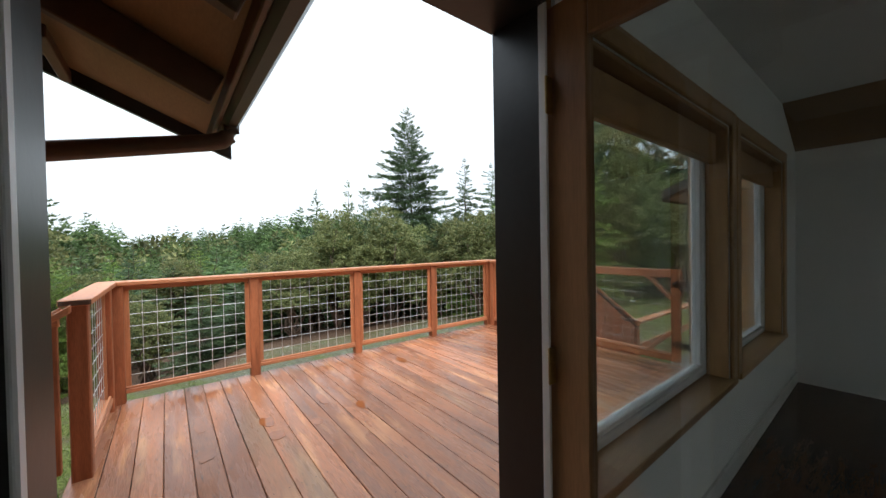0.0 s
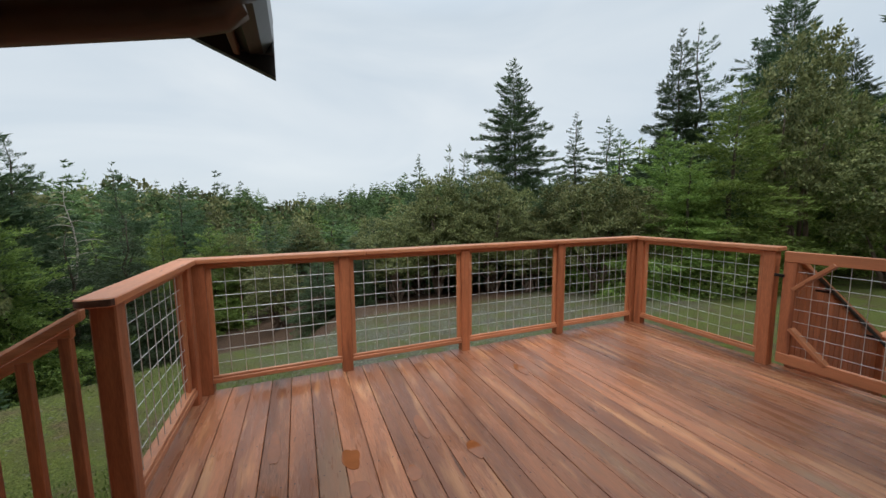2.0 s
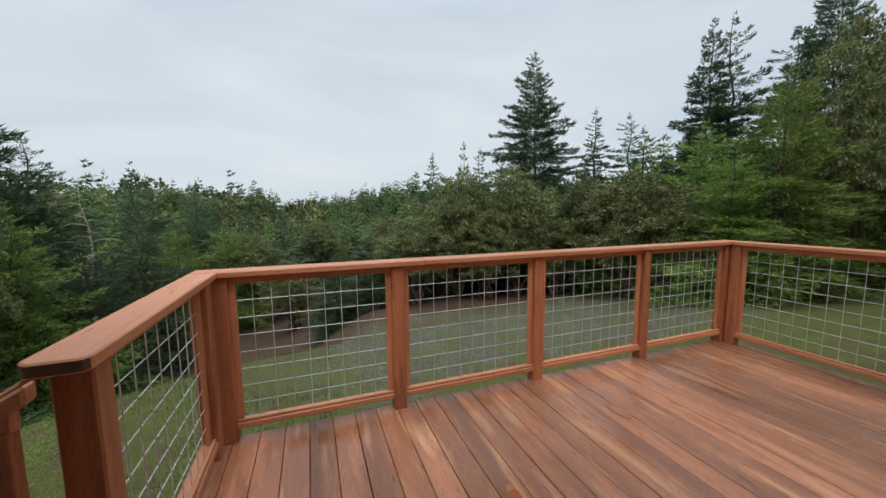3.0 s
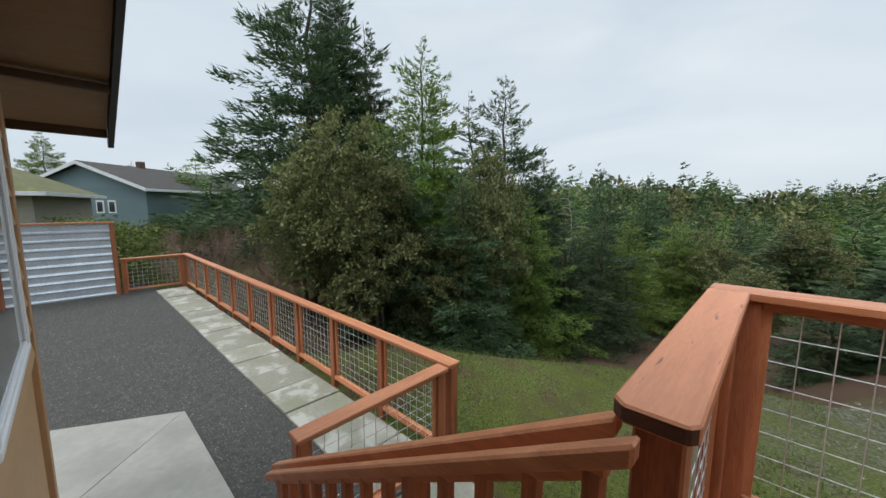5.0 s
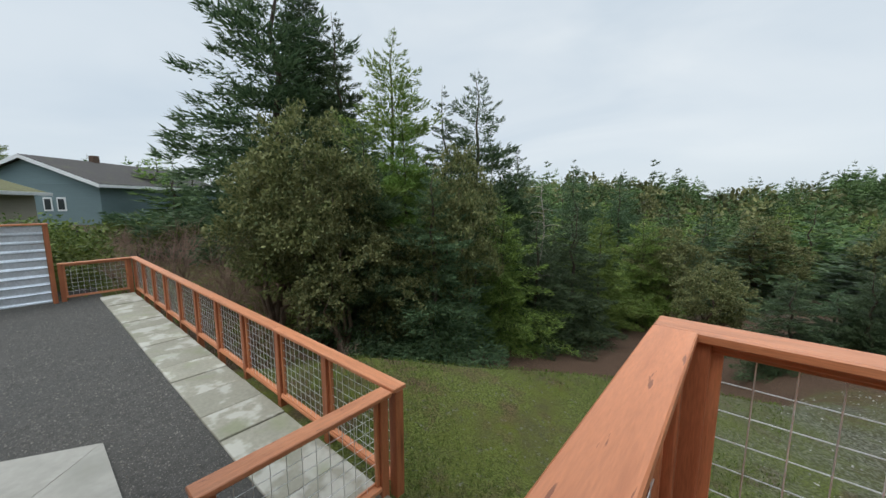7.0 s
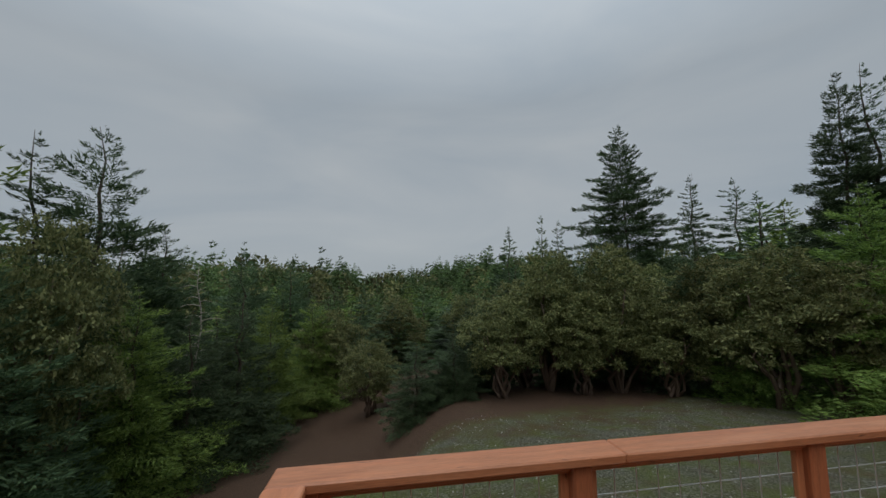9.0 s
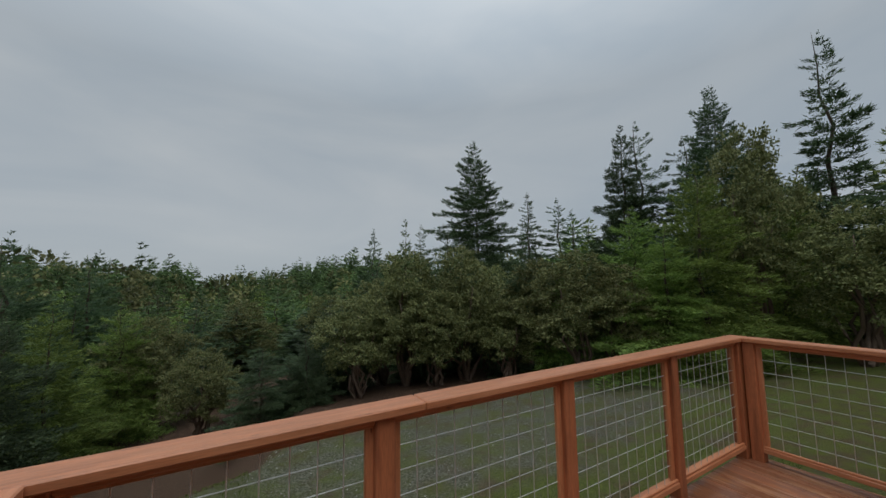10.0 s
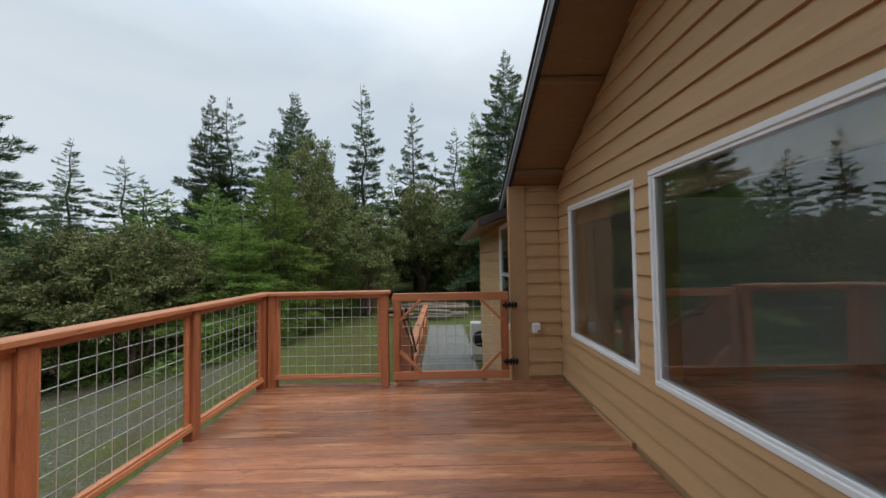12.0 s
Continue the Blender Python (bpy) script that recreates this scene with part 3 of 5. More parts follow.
def sloping(name, parent, a, b, w, h):
    """A sloping rail whose ends are cut upright."""
    bm = bmesh.new()
    vs = [bm.verts.new((p.x, p.y + s * w / 2, p.z + e * h / 2)) for p in (a, b) for s in (-1, 1) for e in (-1, 1)]
    for f in ((0, 1, 3, 2), (4, 6, 7, 5), (0, 4, 5, 1), (2, 3, 7, 6), (1, 5, 7, 3), (0, 2, 6, 4)):
        bm.faces.new([vs[i] for i in f])
    bmesh.ops.recalc_face_normals(bm, faces=bm.faces[:])
    bmesh.ops.bevel(bm, geom=bm.edges[:], offset=0.006, segments=1, affect="EDGES")
    return part(name, bm, CEDAR_X, parent)


def part_at(name, parent, a, b, w, h):
    ob = sloping(name, None, Vector(a), Vector(b), w, h)
    ob.parent = parent
    ob.matrix_parent_inverse = Matrix.Translation(-parent.location)
    return ob


RL = Vector((0, 0, 0.027))
part_at("hand_rail", guard, RA + RL, RB + RL, 0.042, 0.044)
part_at("sub_rail", guard, RA + Vector((-0.05, 0.037, -0.045)), RB + Vector((0.0, 0.037, -0.015)), 0.030, 0.05)
part_at("outer_rail", guard, Vector((-0.13, -1.205, 0.992)), Vector((-1.93, -1.205, -0.088)), 0.05, 0.044)
for i in range(13):
    t = (i + 0.6) / 13.2
    p = RA.lerp(RB, t) + Vector((0, 0.037, 0))
    if i in (4, 12):
        box("newel", guard, (p.x - 0.044, p.y - 0.016, max(YARD, p.z - 1.1)), (p.x + 0.044, p.y + 0.03, p.z - 0.01), CEDAR_Z, 0.005)
    else:
        box("baluster", guard, (p.x - 0.018, p.y - 0.017, p.z - 0.83), (p.x + 0.018, p.y + 0.019, p.z - 0.02), CEDAR_Z, 0.003)
beam("lower_rail", guard, RA + Vector((-0.11, 0.078, -0.895)), RB + Vector((0.25, 0.078, -0.64)), 0.036, 0.089, CEDAR_X)

# ---- stairs beyond the gate ----
side_stairs = thing("outdoor_stairs", "wooden steps beyond the gate with boarded sloping side", "stairs", at=(5.3, -2.0, YARD))
for i in range(5):
    x0, z = 4.62 + i * RUN, -(i + 1) * RISE
    box("tread", side_stairs, (x0, -2.6, z - 0.038), (x0 + RUN + 0.02, -1.5, z), CEDAR_Y)
    box("riser", side_stairs, (x0 + 0.002, -2.595, z + 0.001), (x0 + 0.022, -1.505, z + RISE - 0.04), CEDAR_Y)
guard2 = thing("stair_railing", "sloping cedar railing boarded below with dark iron handrail", "railing", at=(5.4, -1.4, YARD))
SA, SB = Vector((4.62, -1.40, 0.96)), Vector((6.35, -1.40, 0.02))
beam("hand_rail", guard2, SA, SB, 0.09, 0.038, CEDAR_X, 0.006)
for i in range(17):
    p = SA.lerp(SB, (i + 0.5) / 17)
    box("board", guard2, (p.x - 0.049, -1.418, max(YARD - 0.05, p.z - 1.02)), (p.x + 0.049, -1.396, p.z - 0.03), CEDAR_Z, 0.003)
beam("iron_rail", guard2, SA + Vector((0.1, -0.11, -0.14)), SB + Vector((-0.05, -0.11, -0.10)), 0.03, 0.03, IRON, 0.008, "black iron handrail")
for t in (0.2, 0.8):
    p = SA.lerp(SB, t)
    box("bracket", guard2, (p.x - 0.01, -1.52, p.z - 0.135), (p.x + 0.01, -1.42, p.z - 0.115), IRON, 0.003)
walk_rail = thing("path_railing", "low two-rail cedar railing along the concrete path", "railing", at=(9, -1.42, YARD))
for x in (6.4, 8.2, 10.0, 11.8):
    box("post", walk_rail, (x - 0.045, -1.465, -1.25), (x + 0.045, -1.375, 0.02), CEDAR_Z)
beam("rail", walk_rail, (6.445, -1.42, -0.02), (11.755, -1.42, -0.02), 0.14, 0.038, CEDAR_X)
beam("rail", walk_rail, (6.445, -1.42, -0.45), (11.755, -1.42, -0.45), 0.038, 0.12, CEDAR_X)

# ---- house walls ----
FY, FX0, FX1 = -2.13, -3.12, -0.11          # small gabled wing: front face, its two sides
MY, MX1 = -3.34, 4.62                      # main gable wall: front face, end
DOOR = (0.17, 1.19, 0.0, 2.05)
WB, WA = (1.36, 2.80, 0.55, 1.95), (2.98, 4.28, 0.55, 1.94)
WN, WF = (-1.40, -0.32, 0.63, 1.95), (-2.86, -1.58, 0.63, 1.95)
SLOPE_M, PEAK_M = 0.506, 2.3


def soffit_m(x):
    return 2.32 + SLOPE_M * (4.5 - max(x, 2 * PEAK_M - x))


def wall_lists(u0, u1, z0, z1, holes, at):
    """A wall with openings through it, as boxes butted end to end."""
    us = sorted({u0, u1, *[h for hole in holes for h in hole[:2]]})
    chunks = []
    for a, b in zip(us, us[1:]):
        zs = [z0]
        for hole in sorted(holes, key=lambda h: h[2]):
            if hole[0] <= a + 1e-6 and hole[1] >= b - 1e-6:
                zs += [hole[2], hole[3]]
        zs.append(z1)
        for c, d in zip(zs[::2], zs[1::2]):
            if d - c > 1e-4:
                chunks.append(box_lists(*at(a, b, c, d)))
    return join_lists(chunks)


def wall(name, label, u0, u1, z0, z1, holes, at, mat):
    v, f = wall_lists(u0, u1, z0, z1, holes, at)
    return tagged(new(name, from_lists(name, v, f, mat)), label, "wall", kind="structure")


main_wall = wall("wall_main", "tan lap-sided gable wall of the house with two large windows", FX1 - 0.1, MX1, -1.0, 2.2, [DOOR, WA, WB],
                 lambda a, b, c, d: ((a, MY - 0.14, c), (b, MY, d)), STUCCO)
prism("gable", main_wall, [(-0.2, MY - 0.14, 2.201), (4.5, MY - 0.14, 2.201), (4.5, MY - 0.14, 2.319), (PEAK_M, MY - 0.14, soffit_m(PEAK_M)), (-0.2, MY - 0.14, 2.21)], (0, 0.14, 0), STUCCO)
wing_wall = wall("wall_wing_front", "tan front wall of the small gabled wing with two windows", FX0, FX1, -1.0, 2.05, [WN, WF],
                 lambda a, b, c, d: ((a, FY - 0.14, c), (b, FY, d)), STUCCO)
side_wall = wall("wall_wing_side", "tan lap-sided side wall of the wing beside the door", MY + 0.001, FY - 0.141, -1.0, 2.2, [],
                 lambda a, b, c, d: ((FX1 - 0.14, a, c), (FX1, b, d)), STUCCO)
far_side = wall("wall_wing_far", "tan outer side wall of the wing beside the yard", -9.0, FY - 0.141, -1.0, 2.05, [],
                lambda a, b, c, d: ((FX0, a, c), (FX0 + 0.14, b, d)), STUCCO)
end_wall = wall("wall_end", "tan lap-sided end wall beside the gate", MY + 0.001, -2.80, -1.0, 2.25, [],
                lambda a, b, c, d: ((MX1, a, c), (MX1 + 0.14, b, d)), STUCCO)
WW = (4.82, 5.62, 0.5, 1.86)
rear_wing = wall("wall_rear_wing", "tan lap-sided wall beyond the gate with a sash window", MX1 + 0.141, 8.3, -1.0, 1.95, [WW],
                 lambda a, b, c, d: ((a, -2.95, c), (b, -2.81, d)), STUCCO)

# roofs
wing_roof = thing("wing_roof", "low-pitched dark roof of the wing with brown boarded eaves", "roof", kind="structure", at=(-1.6, -4, 2.5))
PX, PZ, SLOPE_W, RY = -1.60, 2.865, 0.415, -1.60


def wing_z(x):
    return PZ - SLOPE_W * abs(x - PX)


for s, x1, xt in ((-1, -3.74, -3.86), (1, 0.535, 0.66)):
    prism("soffit_boarding", wing_roof, [(PX, RY - 0.04, wing_z(PX)), (x1, RY - 0.04, wing_z(x1)), (x1, RY - 0.04, wing_z(x1) + 0.03), (PX, RY - 0.04, wing_z(PX) + 0.03)], (0, -7.4, 0), SOFFIT)
    prism("shingle_layer", wing_roof, [(PX, RY + 0.01, wing_z(PX) + 0.13), (xt - s * 0.03, RY + 0.01, wing_z(xt) + 0.12), (xt - s * 0.03, RY + 0.01, wing_z(xt) + 0.14), (PX, RY + 0.01, wing_z(PX) + 0.155)], (0, -7.4, 0), SHINGLE)
    prism("roof_core", wing_roof, [(PX, RY - 0.05, wing_z(PX) + 0.035), (x1, RY - 0.05, wing_z(x1) + 0.035), (x1, RY - 0.05, wing_z(x1) + 0.11), (PX, RY - 0.05, wing_z(PX) + 0.125)], (0, -7.3, 0), BROWN)
    prism("barge_board", wing_roof, [(PX, RY, wing_z(PX) - 0.07), (xt, RY, wing_z(xt) - 0.07), (xt, RY, wing_z(xt) + 0.112), (PX, RY, wing_z(PX) + 0.127)], (0, -0.036, 0), BLACK)
    for k in range(5):
        y = RY - 0.9 - k * 0.62
        xa = FX1 if s > 0 else FX0
        beam("rafter_tail", wing_roof, (xa, y, wing_z(xa) - 0.06), (x1 - s * 0.03, y, wing_z(x1) - 0.06), 0.042, 0.115, BROWN)
    for k in range(3):
        x = x1 - s * (0.55 + 0.75 * k)
        box("lookout", wing_roof, (x - 0.02, FY + 0.03, wing_z(x) - 0.075), (x + 0.02, RY - 0.04, wing_z(x) - 0.004 - 0.02), BROWN)
gz = 1.935
box("eave_board", wing_roof, (0.537, -3.3, gz - 0.02), (0.557, RY - 0.038, gz + 0.13), BROWN)
box("eave_board", wing_roof, (-3.762, -8.0, gz - 0.02), (-3.742, RY - 0.038, gz + 0.13), BROWN)
prism("gable_boarding", wing_wall, [(FX0, FY - 0.002, 2.051), (FX1, FY - 0.002, 2.051), (FX1, FY - 0.002, wing_z(FX1)), (PX, FY - 0.002, PZ), (FX0, FY - 0.002, wing_z(FX0))], (0, -0.1, 0), STUCCO)

gutter = thing("roof_gutter", "black metal gutter with a brown downspout elbow", "gutter", at=(0.72, -2.4, 1.9))
prof = [(0.686, gz + 0.10), (0.686, gz + 0.0), (0.715, gz - 0.02), (0.755, gz - 0.015), (0.785, gz + 0.03), (0.79, gz + 0.095), (0.78, gz + 0.095), (0.775, gz + 0.035), (0.75, gz - 0.005), (0.718, gz - 0.01), (0.696, gz + 0.006), (0.696, gz + 0.10)]
prism("trough", gutter, [(x - 0.127, RY - 0.06, z) for x, z in prof], (0, -1.62, 0), GUTTER)
box("end_cap", gutter, (0.56, RY - 0.059, gz - 0.012), (0.658, RY - 0.053, gz + 0.095), GUTTER, 0.002)
ex, ey = 0.605, -2.05
bend = [(ex, ey, gz + 0.0), (ex, ey, gz - 0.03), (ex - 0.012, ey, gz - 0.06), (ex - 0.04, ey, gz - 0.085), (ex - 0.10, ey, gz - 0.105), (-0.03, -2.055, gz - 0.225), (-0.10, -2.056, gz - 0.25), (-0.135, -2.057, gz - 0.29), (-0.14, -2.057, gz - 0.40), (-0.14, -2.057, -0.9)]
tube("downspout", gutter, bend, [0.04] * 10, BROWN, 10, "brown round downspout pipe")

main_roof = thing("main_roof", "steep dark shingled gable roof with brown boarded soffit", "roof", kind="structure", at=(3, -6, 3))
MRY = -2.74
x1 = 5.25
for s, xe in ((1, x1), (-1, 0.9)):
    za, zb = soffit_m(PEAK_M), soffit_m(xe)
    prism("soffit_boarding", main_roof, [(PEAK_M, MRY - 0.04, za), (xe, MRY - 0.04, zb), (xe, MRY - 0.04, zb + 0.03), (PEAK_M, MRY - 0.04, za + 0.03)], (0, -7, 0), SOFFIT)
    prism("roof_core", main_roof, [(PEAK_M, MRY - 0.05, za + 0.032), (xe, MRY - 0.05, zb + 0.032), (xe, MRY - 0.05, zb + 0.13), (PEAK_M, MRY - 0.05, za + 0.13)], (0, -6.9, 0), BROWN)
    prism("shingle_layer", main_roof, [(PEAK_M, MRY + 0.02, za + 0.135), (xe + s * 0.04, MRY + 0.02, zb + 0.12), (xe + s * 0.04, MRY + 0.02, zb + 0.145), (PEAK_M, MRY + 0.02, za + 0.16)], (0, -7, 0), SHINGLE)
    prism("barge_board", main_roof, [(PEAK_M, MRY, za - 0.04), (xe, MRY, zb - 0.04), (xe, MRY, zb + 0.125), (PEAK_M, MRY, za + 0.13)], (0, -0.036, 0), BLACK)
    prism("drip_edge", main_roof, [(PEAK_M, MRY + 0.006, za + 0.09), (xe, MRY + 0.006, zb + 0.09), (xe, MRY + 0.006, zb + 0.115), (PEAK_M, MRY + 0.006, za + 0.115)], (0, -0.005, 0), WIRE)
for x in (4.38, 3.37, 2.36):
    z = soffit_m(x)
    box("lookout", main_roof, (x - 0.02, MY + 0.03, z - 0.055), (x + 0.02, MRY - 0.04, z - 0.004), SOFFIT)
rear_roof = thing("rear_roof", "dark shingled roof of the wing beyond the gate", "roof", kind="structure", at=(7, -4, 2))
prism("slab", rear_roof, [(MX1 + 0.2, -2.42, 1.80), (MX1 + 0.2, -2.42, 1.90), (MX1 + 0.2, -6.4, 3.4), (MX1 + 0.2, -6.4, 3.3)], (4.1, 0, 0), SHINGLE)
box("eave_board", rear_roof, (MX1 + 0.2, -2.415, 1.77), (8.72, -2.40, 1.90), BROWN)
prism("soffit", rear_roof, [(MX1 + 0.22, -2.43, 1.795), (MX1 + 0.22, -2.805, 1.93), (8.7, -2.805, 1.93), (8.7, -2.43, 1.795)], (0, 0, -0.012), SOFFIT)
tagged(prism("wall_closing_rear", None, [(8.16, -2.952, -1), (8.16, -2.952, 1.96), (8.16, -6.4, 3.22), (8.16, -9, 3.22), (8.16, -9, -1)], (0.14, 0, 0), STUCCO), "plain tan wall closing the house", "wall", kind="structure")
# the wide opening is added, out of view, to brighten the room
wall("wall_back", "plain painted wall closing the room behind, with an opening added for daylight", FX0 + 0.141, 8.159, -1.0, 4.2, [(-0.9, 4.2, 0.3, 2.2)], lambda a, b, c, d: ((a, -9.0, c), (b, -8.86, d)), PLASTER)

# corner boards and casings
trims = thing("trim", "tan painted corner boards and casings", "trim", kind="structure", at=(0, -2.1, 1))
box("corner_board", trims, (FX1 - 0.002, FY - 0.07, -0.95), (FX1 + 0.03, FY + 0.032, 2.16), TRIM)
box("corner_board", trims, (FX1 - 0.11, FY + 0.003, -0.95), (FX1 - 0.003, FY + 0.03, 2.1), TRIM)
box("corner_board", trims, (FX0 - 0.03, FY - 0.08, -0.95), (FX0 + 0.09, FY + 0.03, 2.03), TRIM)
box("corner_board", trims, (MX1 - 0.03, -2.93, -0.05), (MX1 + 0.06, -2.735, 2.245), TRIM)
box("base_board", trims, (3.1, MY + 0.003, -0.04), (3.75, MY + 0.036, 0.03), TRIM)

# ---- inside the room ----
tagged(box("floor", None, (FX0 + 0.141, -8.859, -0.12), (8.159, MY - 0.141, 0.0), DARKFLOOR, 0), "dark polished hardwood floor", "floor", kind="structure")
tagged(box("floor_wing", None, (FX0 + 0.141, MY - 0.14, -0.12), (FX1 - 0.141, FY - 0.141, 0.0), DARKFLOOR, 0), "dark polished hardwood floor", "floor", kind="structure")
ceil_bm = from_lists("ceiling", *join_lists([box_lists((FX0 + 0.141, -8.859, 2.42), (4.9, MY - 0.141, 2.48)), box_lists((FX0 + 0.141, MY - 0.14, 2.02), (FX1 - 0.141, FY - 0.141, 2.05))]), PLASTER)
tagged(new("ceiling", ceil_bm), "white painted plaster ceiling", "ceiling", kind="structure")
tagged(box("wall_room_end", None, (4.9, -8.859, 0.002), (5.0, MY - 0.141, 2.6), PLASTER, 0), "pale painted room wall with a power outlet", "wall", kind="structure")
tagged(box("wall_room_left", None, (-1.6, -8.859, 0.002), (-1.5, -4.2, 2.419), PLASTER, 0), "pale painted room wall", "wall", kind="structure")
v, f = wall_lists(-0.1, 4.899, 0.0, 2.42, [DOOR, WA, WB], lambda a, b, c, d: ((a, MY - 0.155, c), (b, MY - 0.142, d)))
tagged(new("wall_lining", from_lists("wall_lining", v, f, PLASTER)), "pale painted inside face of the window wall", "wall", kind="structure")
tagged(box("baseboard", None, (1.3, MY - 0.172, 0.002), (4.88, MY - 0.156, 0.10), WHITE), "white baseboard", "trim", kind="structure")
outlet = thing("power_outlet", "white wall outlet plate", "outlet", at=(4.89, -4.1, 0.45))
box("plate", outlet, (4.888, -4.14, 0.40), (4.899, -4.06, 0.52), WHITE)
for z in (0.435, 0.485):
    box("socket", outlet, (4.884, -4.12, z - 0.015), (4.8885, -4.08, z + 0.015), VINYL)


def window(name, hole, face, depth, label, sash=False, inside=True, panes=1):
    """A white window set in its opening (u along x); face: the wall's outer y."""
    u0, u1, z0, z1 = hole
    w = thing(name, label, "window", "house windows", "structure", at=((u0 + u1) / 2, face, z0))
    f = 0.038
    ya, yb = face - 0.05, face + 0.027
    frame_parts = [((u0, ya, z0), (u1, yb, z0 + f)), ((u0, ya, z1 - f), (u1, yb, z1)), ((u0, ya, z0 + f), (u0 + f, yb, z1 - f)), ((u1 - f, ya, z0 + f), (u1, yb, z1 - f))]
    for lo, hi in frame_parts:
        box("window_frame", w, lo, hi, VINYL, 0.006)
    g = f
    for lo, hi in [((u0 + g, ya + 0.01, z0 + g), (u1 - g, yb - 0.008, z0 + g + 0.02)), ((u0 + g, ya + 0.01, z1 - g - 0.02), (u1 - g, yb - 0.008, z1 - g)), ((u0 + g, ya + 0.01, z0 + g + 0.02), (u0 + g + 0.02, yb - 0.008, z1 - g - 0.02)), ((u1 - g - 0.02, ya + 0.01, z0 + g + 0.02), (u1 - g, yb - 0.008, z1 - g - 0.02))]:
        box("glazing_bead", w, lo, hi, VINYL, 0.004)
    if sash:
        zm = (z0 + z1) / 2
        box("meeting_rail", w, (u0 + g + 0.02, ya + 0.012, zm - 0.025), (u1 - g - 0.02, yb - 0.02, zm + 0.025), VINYL)
    p = box("pane", w, (u0 + g + 0.01, face + 0.002, z0 + g + 0.01), (u1 - g - 0.01, face + 0.009, z1 - g - 0.01), GLASS, 0, "clear reflecting glass")
    p.visible_shadow = False
    p = box("inner_pane", w, (u0 + g + 0.01, face - 0.020, z0 + g + 0.01), (u1 - g - 0.01, face - 0.013, z1 - g - 0.01), GLASS, 0)
    p.visible_shadow = False
    if inside:
        yi = face - depth
        box("window_sill", w, (u0 - 0.05, yi - 0.03, z0 - 0.03), (u1 + 0.05, ya - 0.002, z0 + 0.004), PINE, 0.004, "clear pine sill")
        for lo, hi in [((u0 - 0.005, yi, z0 + 0.005), (u0 + 0.02, ya - 0.002, z1)), ((u1 - 0.02, yi, z0 + 0.005), (u1 + 0.005, ya - 0.002, z1)), ((u0 + 0.021, yi, z1 - 0.02), (u1 - 0.021, ya - 0.002, z1))]:
            box("window_lining", w, lo, hi, PINE)
        for lo, hi in [((u0 - 0.08, yi - 0.02, z0 - 0.02), (u0 - 0.006, yi - 0.001, z1 + 0.08)), ((u1 + 0.006, yi - 0.02, z0 - 0.02), (u1 + 0.08, yi - 0.001, z1 + 0.08)), ((u0 - 0.005, yi - 0.02, z1 + 0.001), (u1 + 0.005, yi - 0.001, z1 + 0.08))]:
            box("casing", w, lo, hi, PINE)
        box("blind", w, (u0 + 0.03, ya - 0.06, z1 - 0.20), (u1 - 0.03, ya - 0.02, z1 - 0.03), PINE, 0.01, "rolled-up wooden slat blind")
    return w


window("window_1", WB, MY, 0.155, "large white-framed picture window reflecting the trees")
window("window_2", WA, MY, 0.155, "white-framed window beside the wall corner")
window("window_3", WN, FY, 0.14, "white-framed window of the wing above the stairs")
window("window_4", WF, FY, 0.14, "white-framed window of the wing towards the yard")
# unseen window filling the opening added behind for more daylight indoors
window("added_window", (-0.9, 4.2, 0.3, 2.2), -8.86, 0.14, "unseen white-framed window added behind to daylight the room", False, False)
window("window_5", WW, -2.81, 0.14, "white-framed sash window beyond the gate", True, False)

# ---- door ----
door = thing("door_1", "glazed wooden house door standing open into the room", "door", kind="structure", at=(1.17, -3.45, 0))
frame_of_door = thing("door_frame", "black painted door frame with white weather strip and hinges", "door frame", kind="structure", at=(0.68, -3.4, 0))
for lo, hi in [((0.171, MY - 0.13, 0.001), (0.205, MY + 0.05, 2.01)), ((1.155, MY - 0.13, 0.001), (1.189, MY + 0.05, 2.01)), ((0.206, MY - 0.13, 1.975), (1.154, MY + 0.05, 2.009))]:
    box("jamb", frame_of_door, lo, hi, BLACK, 0.004)
for lo, hi in [((1.146, MY - 0.155, 0.01), (1.154, MY - 0.128, 1.97)), ((0.206, MY - 0.155, 0.01), (0.214, MY - 0.128, 1.97))]:
    box("weather_strip", frame_of_door, lo, hi, VINYL, 0.003, "pale weather strip")
for lo, hi in [((0.09, MY + 0.022, 0.0), (0.17, MY + 0.045, 2.09)), ((1.19, MY + 0.022, 0.0), (1.27, MY + 0.045, 2.09)), ((0.171, MY + 0.022, 2.011), (1.189, MY + 0.045, 2.09))]:
    box("casing", frame_of_door, lo, hi, BLACK, 0.004)
box("threshold", frame_of_door, (0.206, MY - 0.14, 0.001), (1.154, MY + 0.06, 0.03), BRASS, 0.004, "worn metal threshold")
DX0, DX1, DY0, DY1 = 1.165, 1.205, -4.37, -3.478
for lo, hi in [((DX0, DY1 - 0.12, 0.012), (DX1, DY1, 1.96)), ((DX0, DY0, 0.012), (DX1, DY0 + 0.12, 1.96)), ((DX0, DY0 + 0.121, 0.012), (DX1, DY1 - 0.121, 0.22)), ((DX0, DY0 + 0.121, 1.84), (DX1, DY1 - 0.121, 1.96))]:
    box("door_stile", door, lo, hi, JAMBWOOD, 0.004)
dg = box("glass", door, (DX0 + 0.016, DY0 + 0.115, 0.215), (DX0 + 0.024, DY1 - 0.115, 1.845), GLASS, 0, "clear door glass")
dg.visible_shadow = False
for z in (0.25, 1.0, 1.72):
    box("hinge", door, (1.135, MY - 0.163, z - 0.05), (1.164, MY - 0.1555, z + 0.05), BRASS, 0.003, "brass butt hinge")
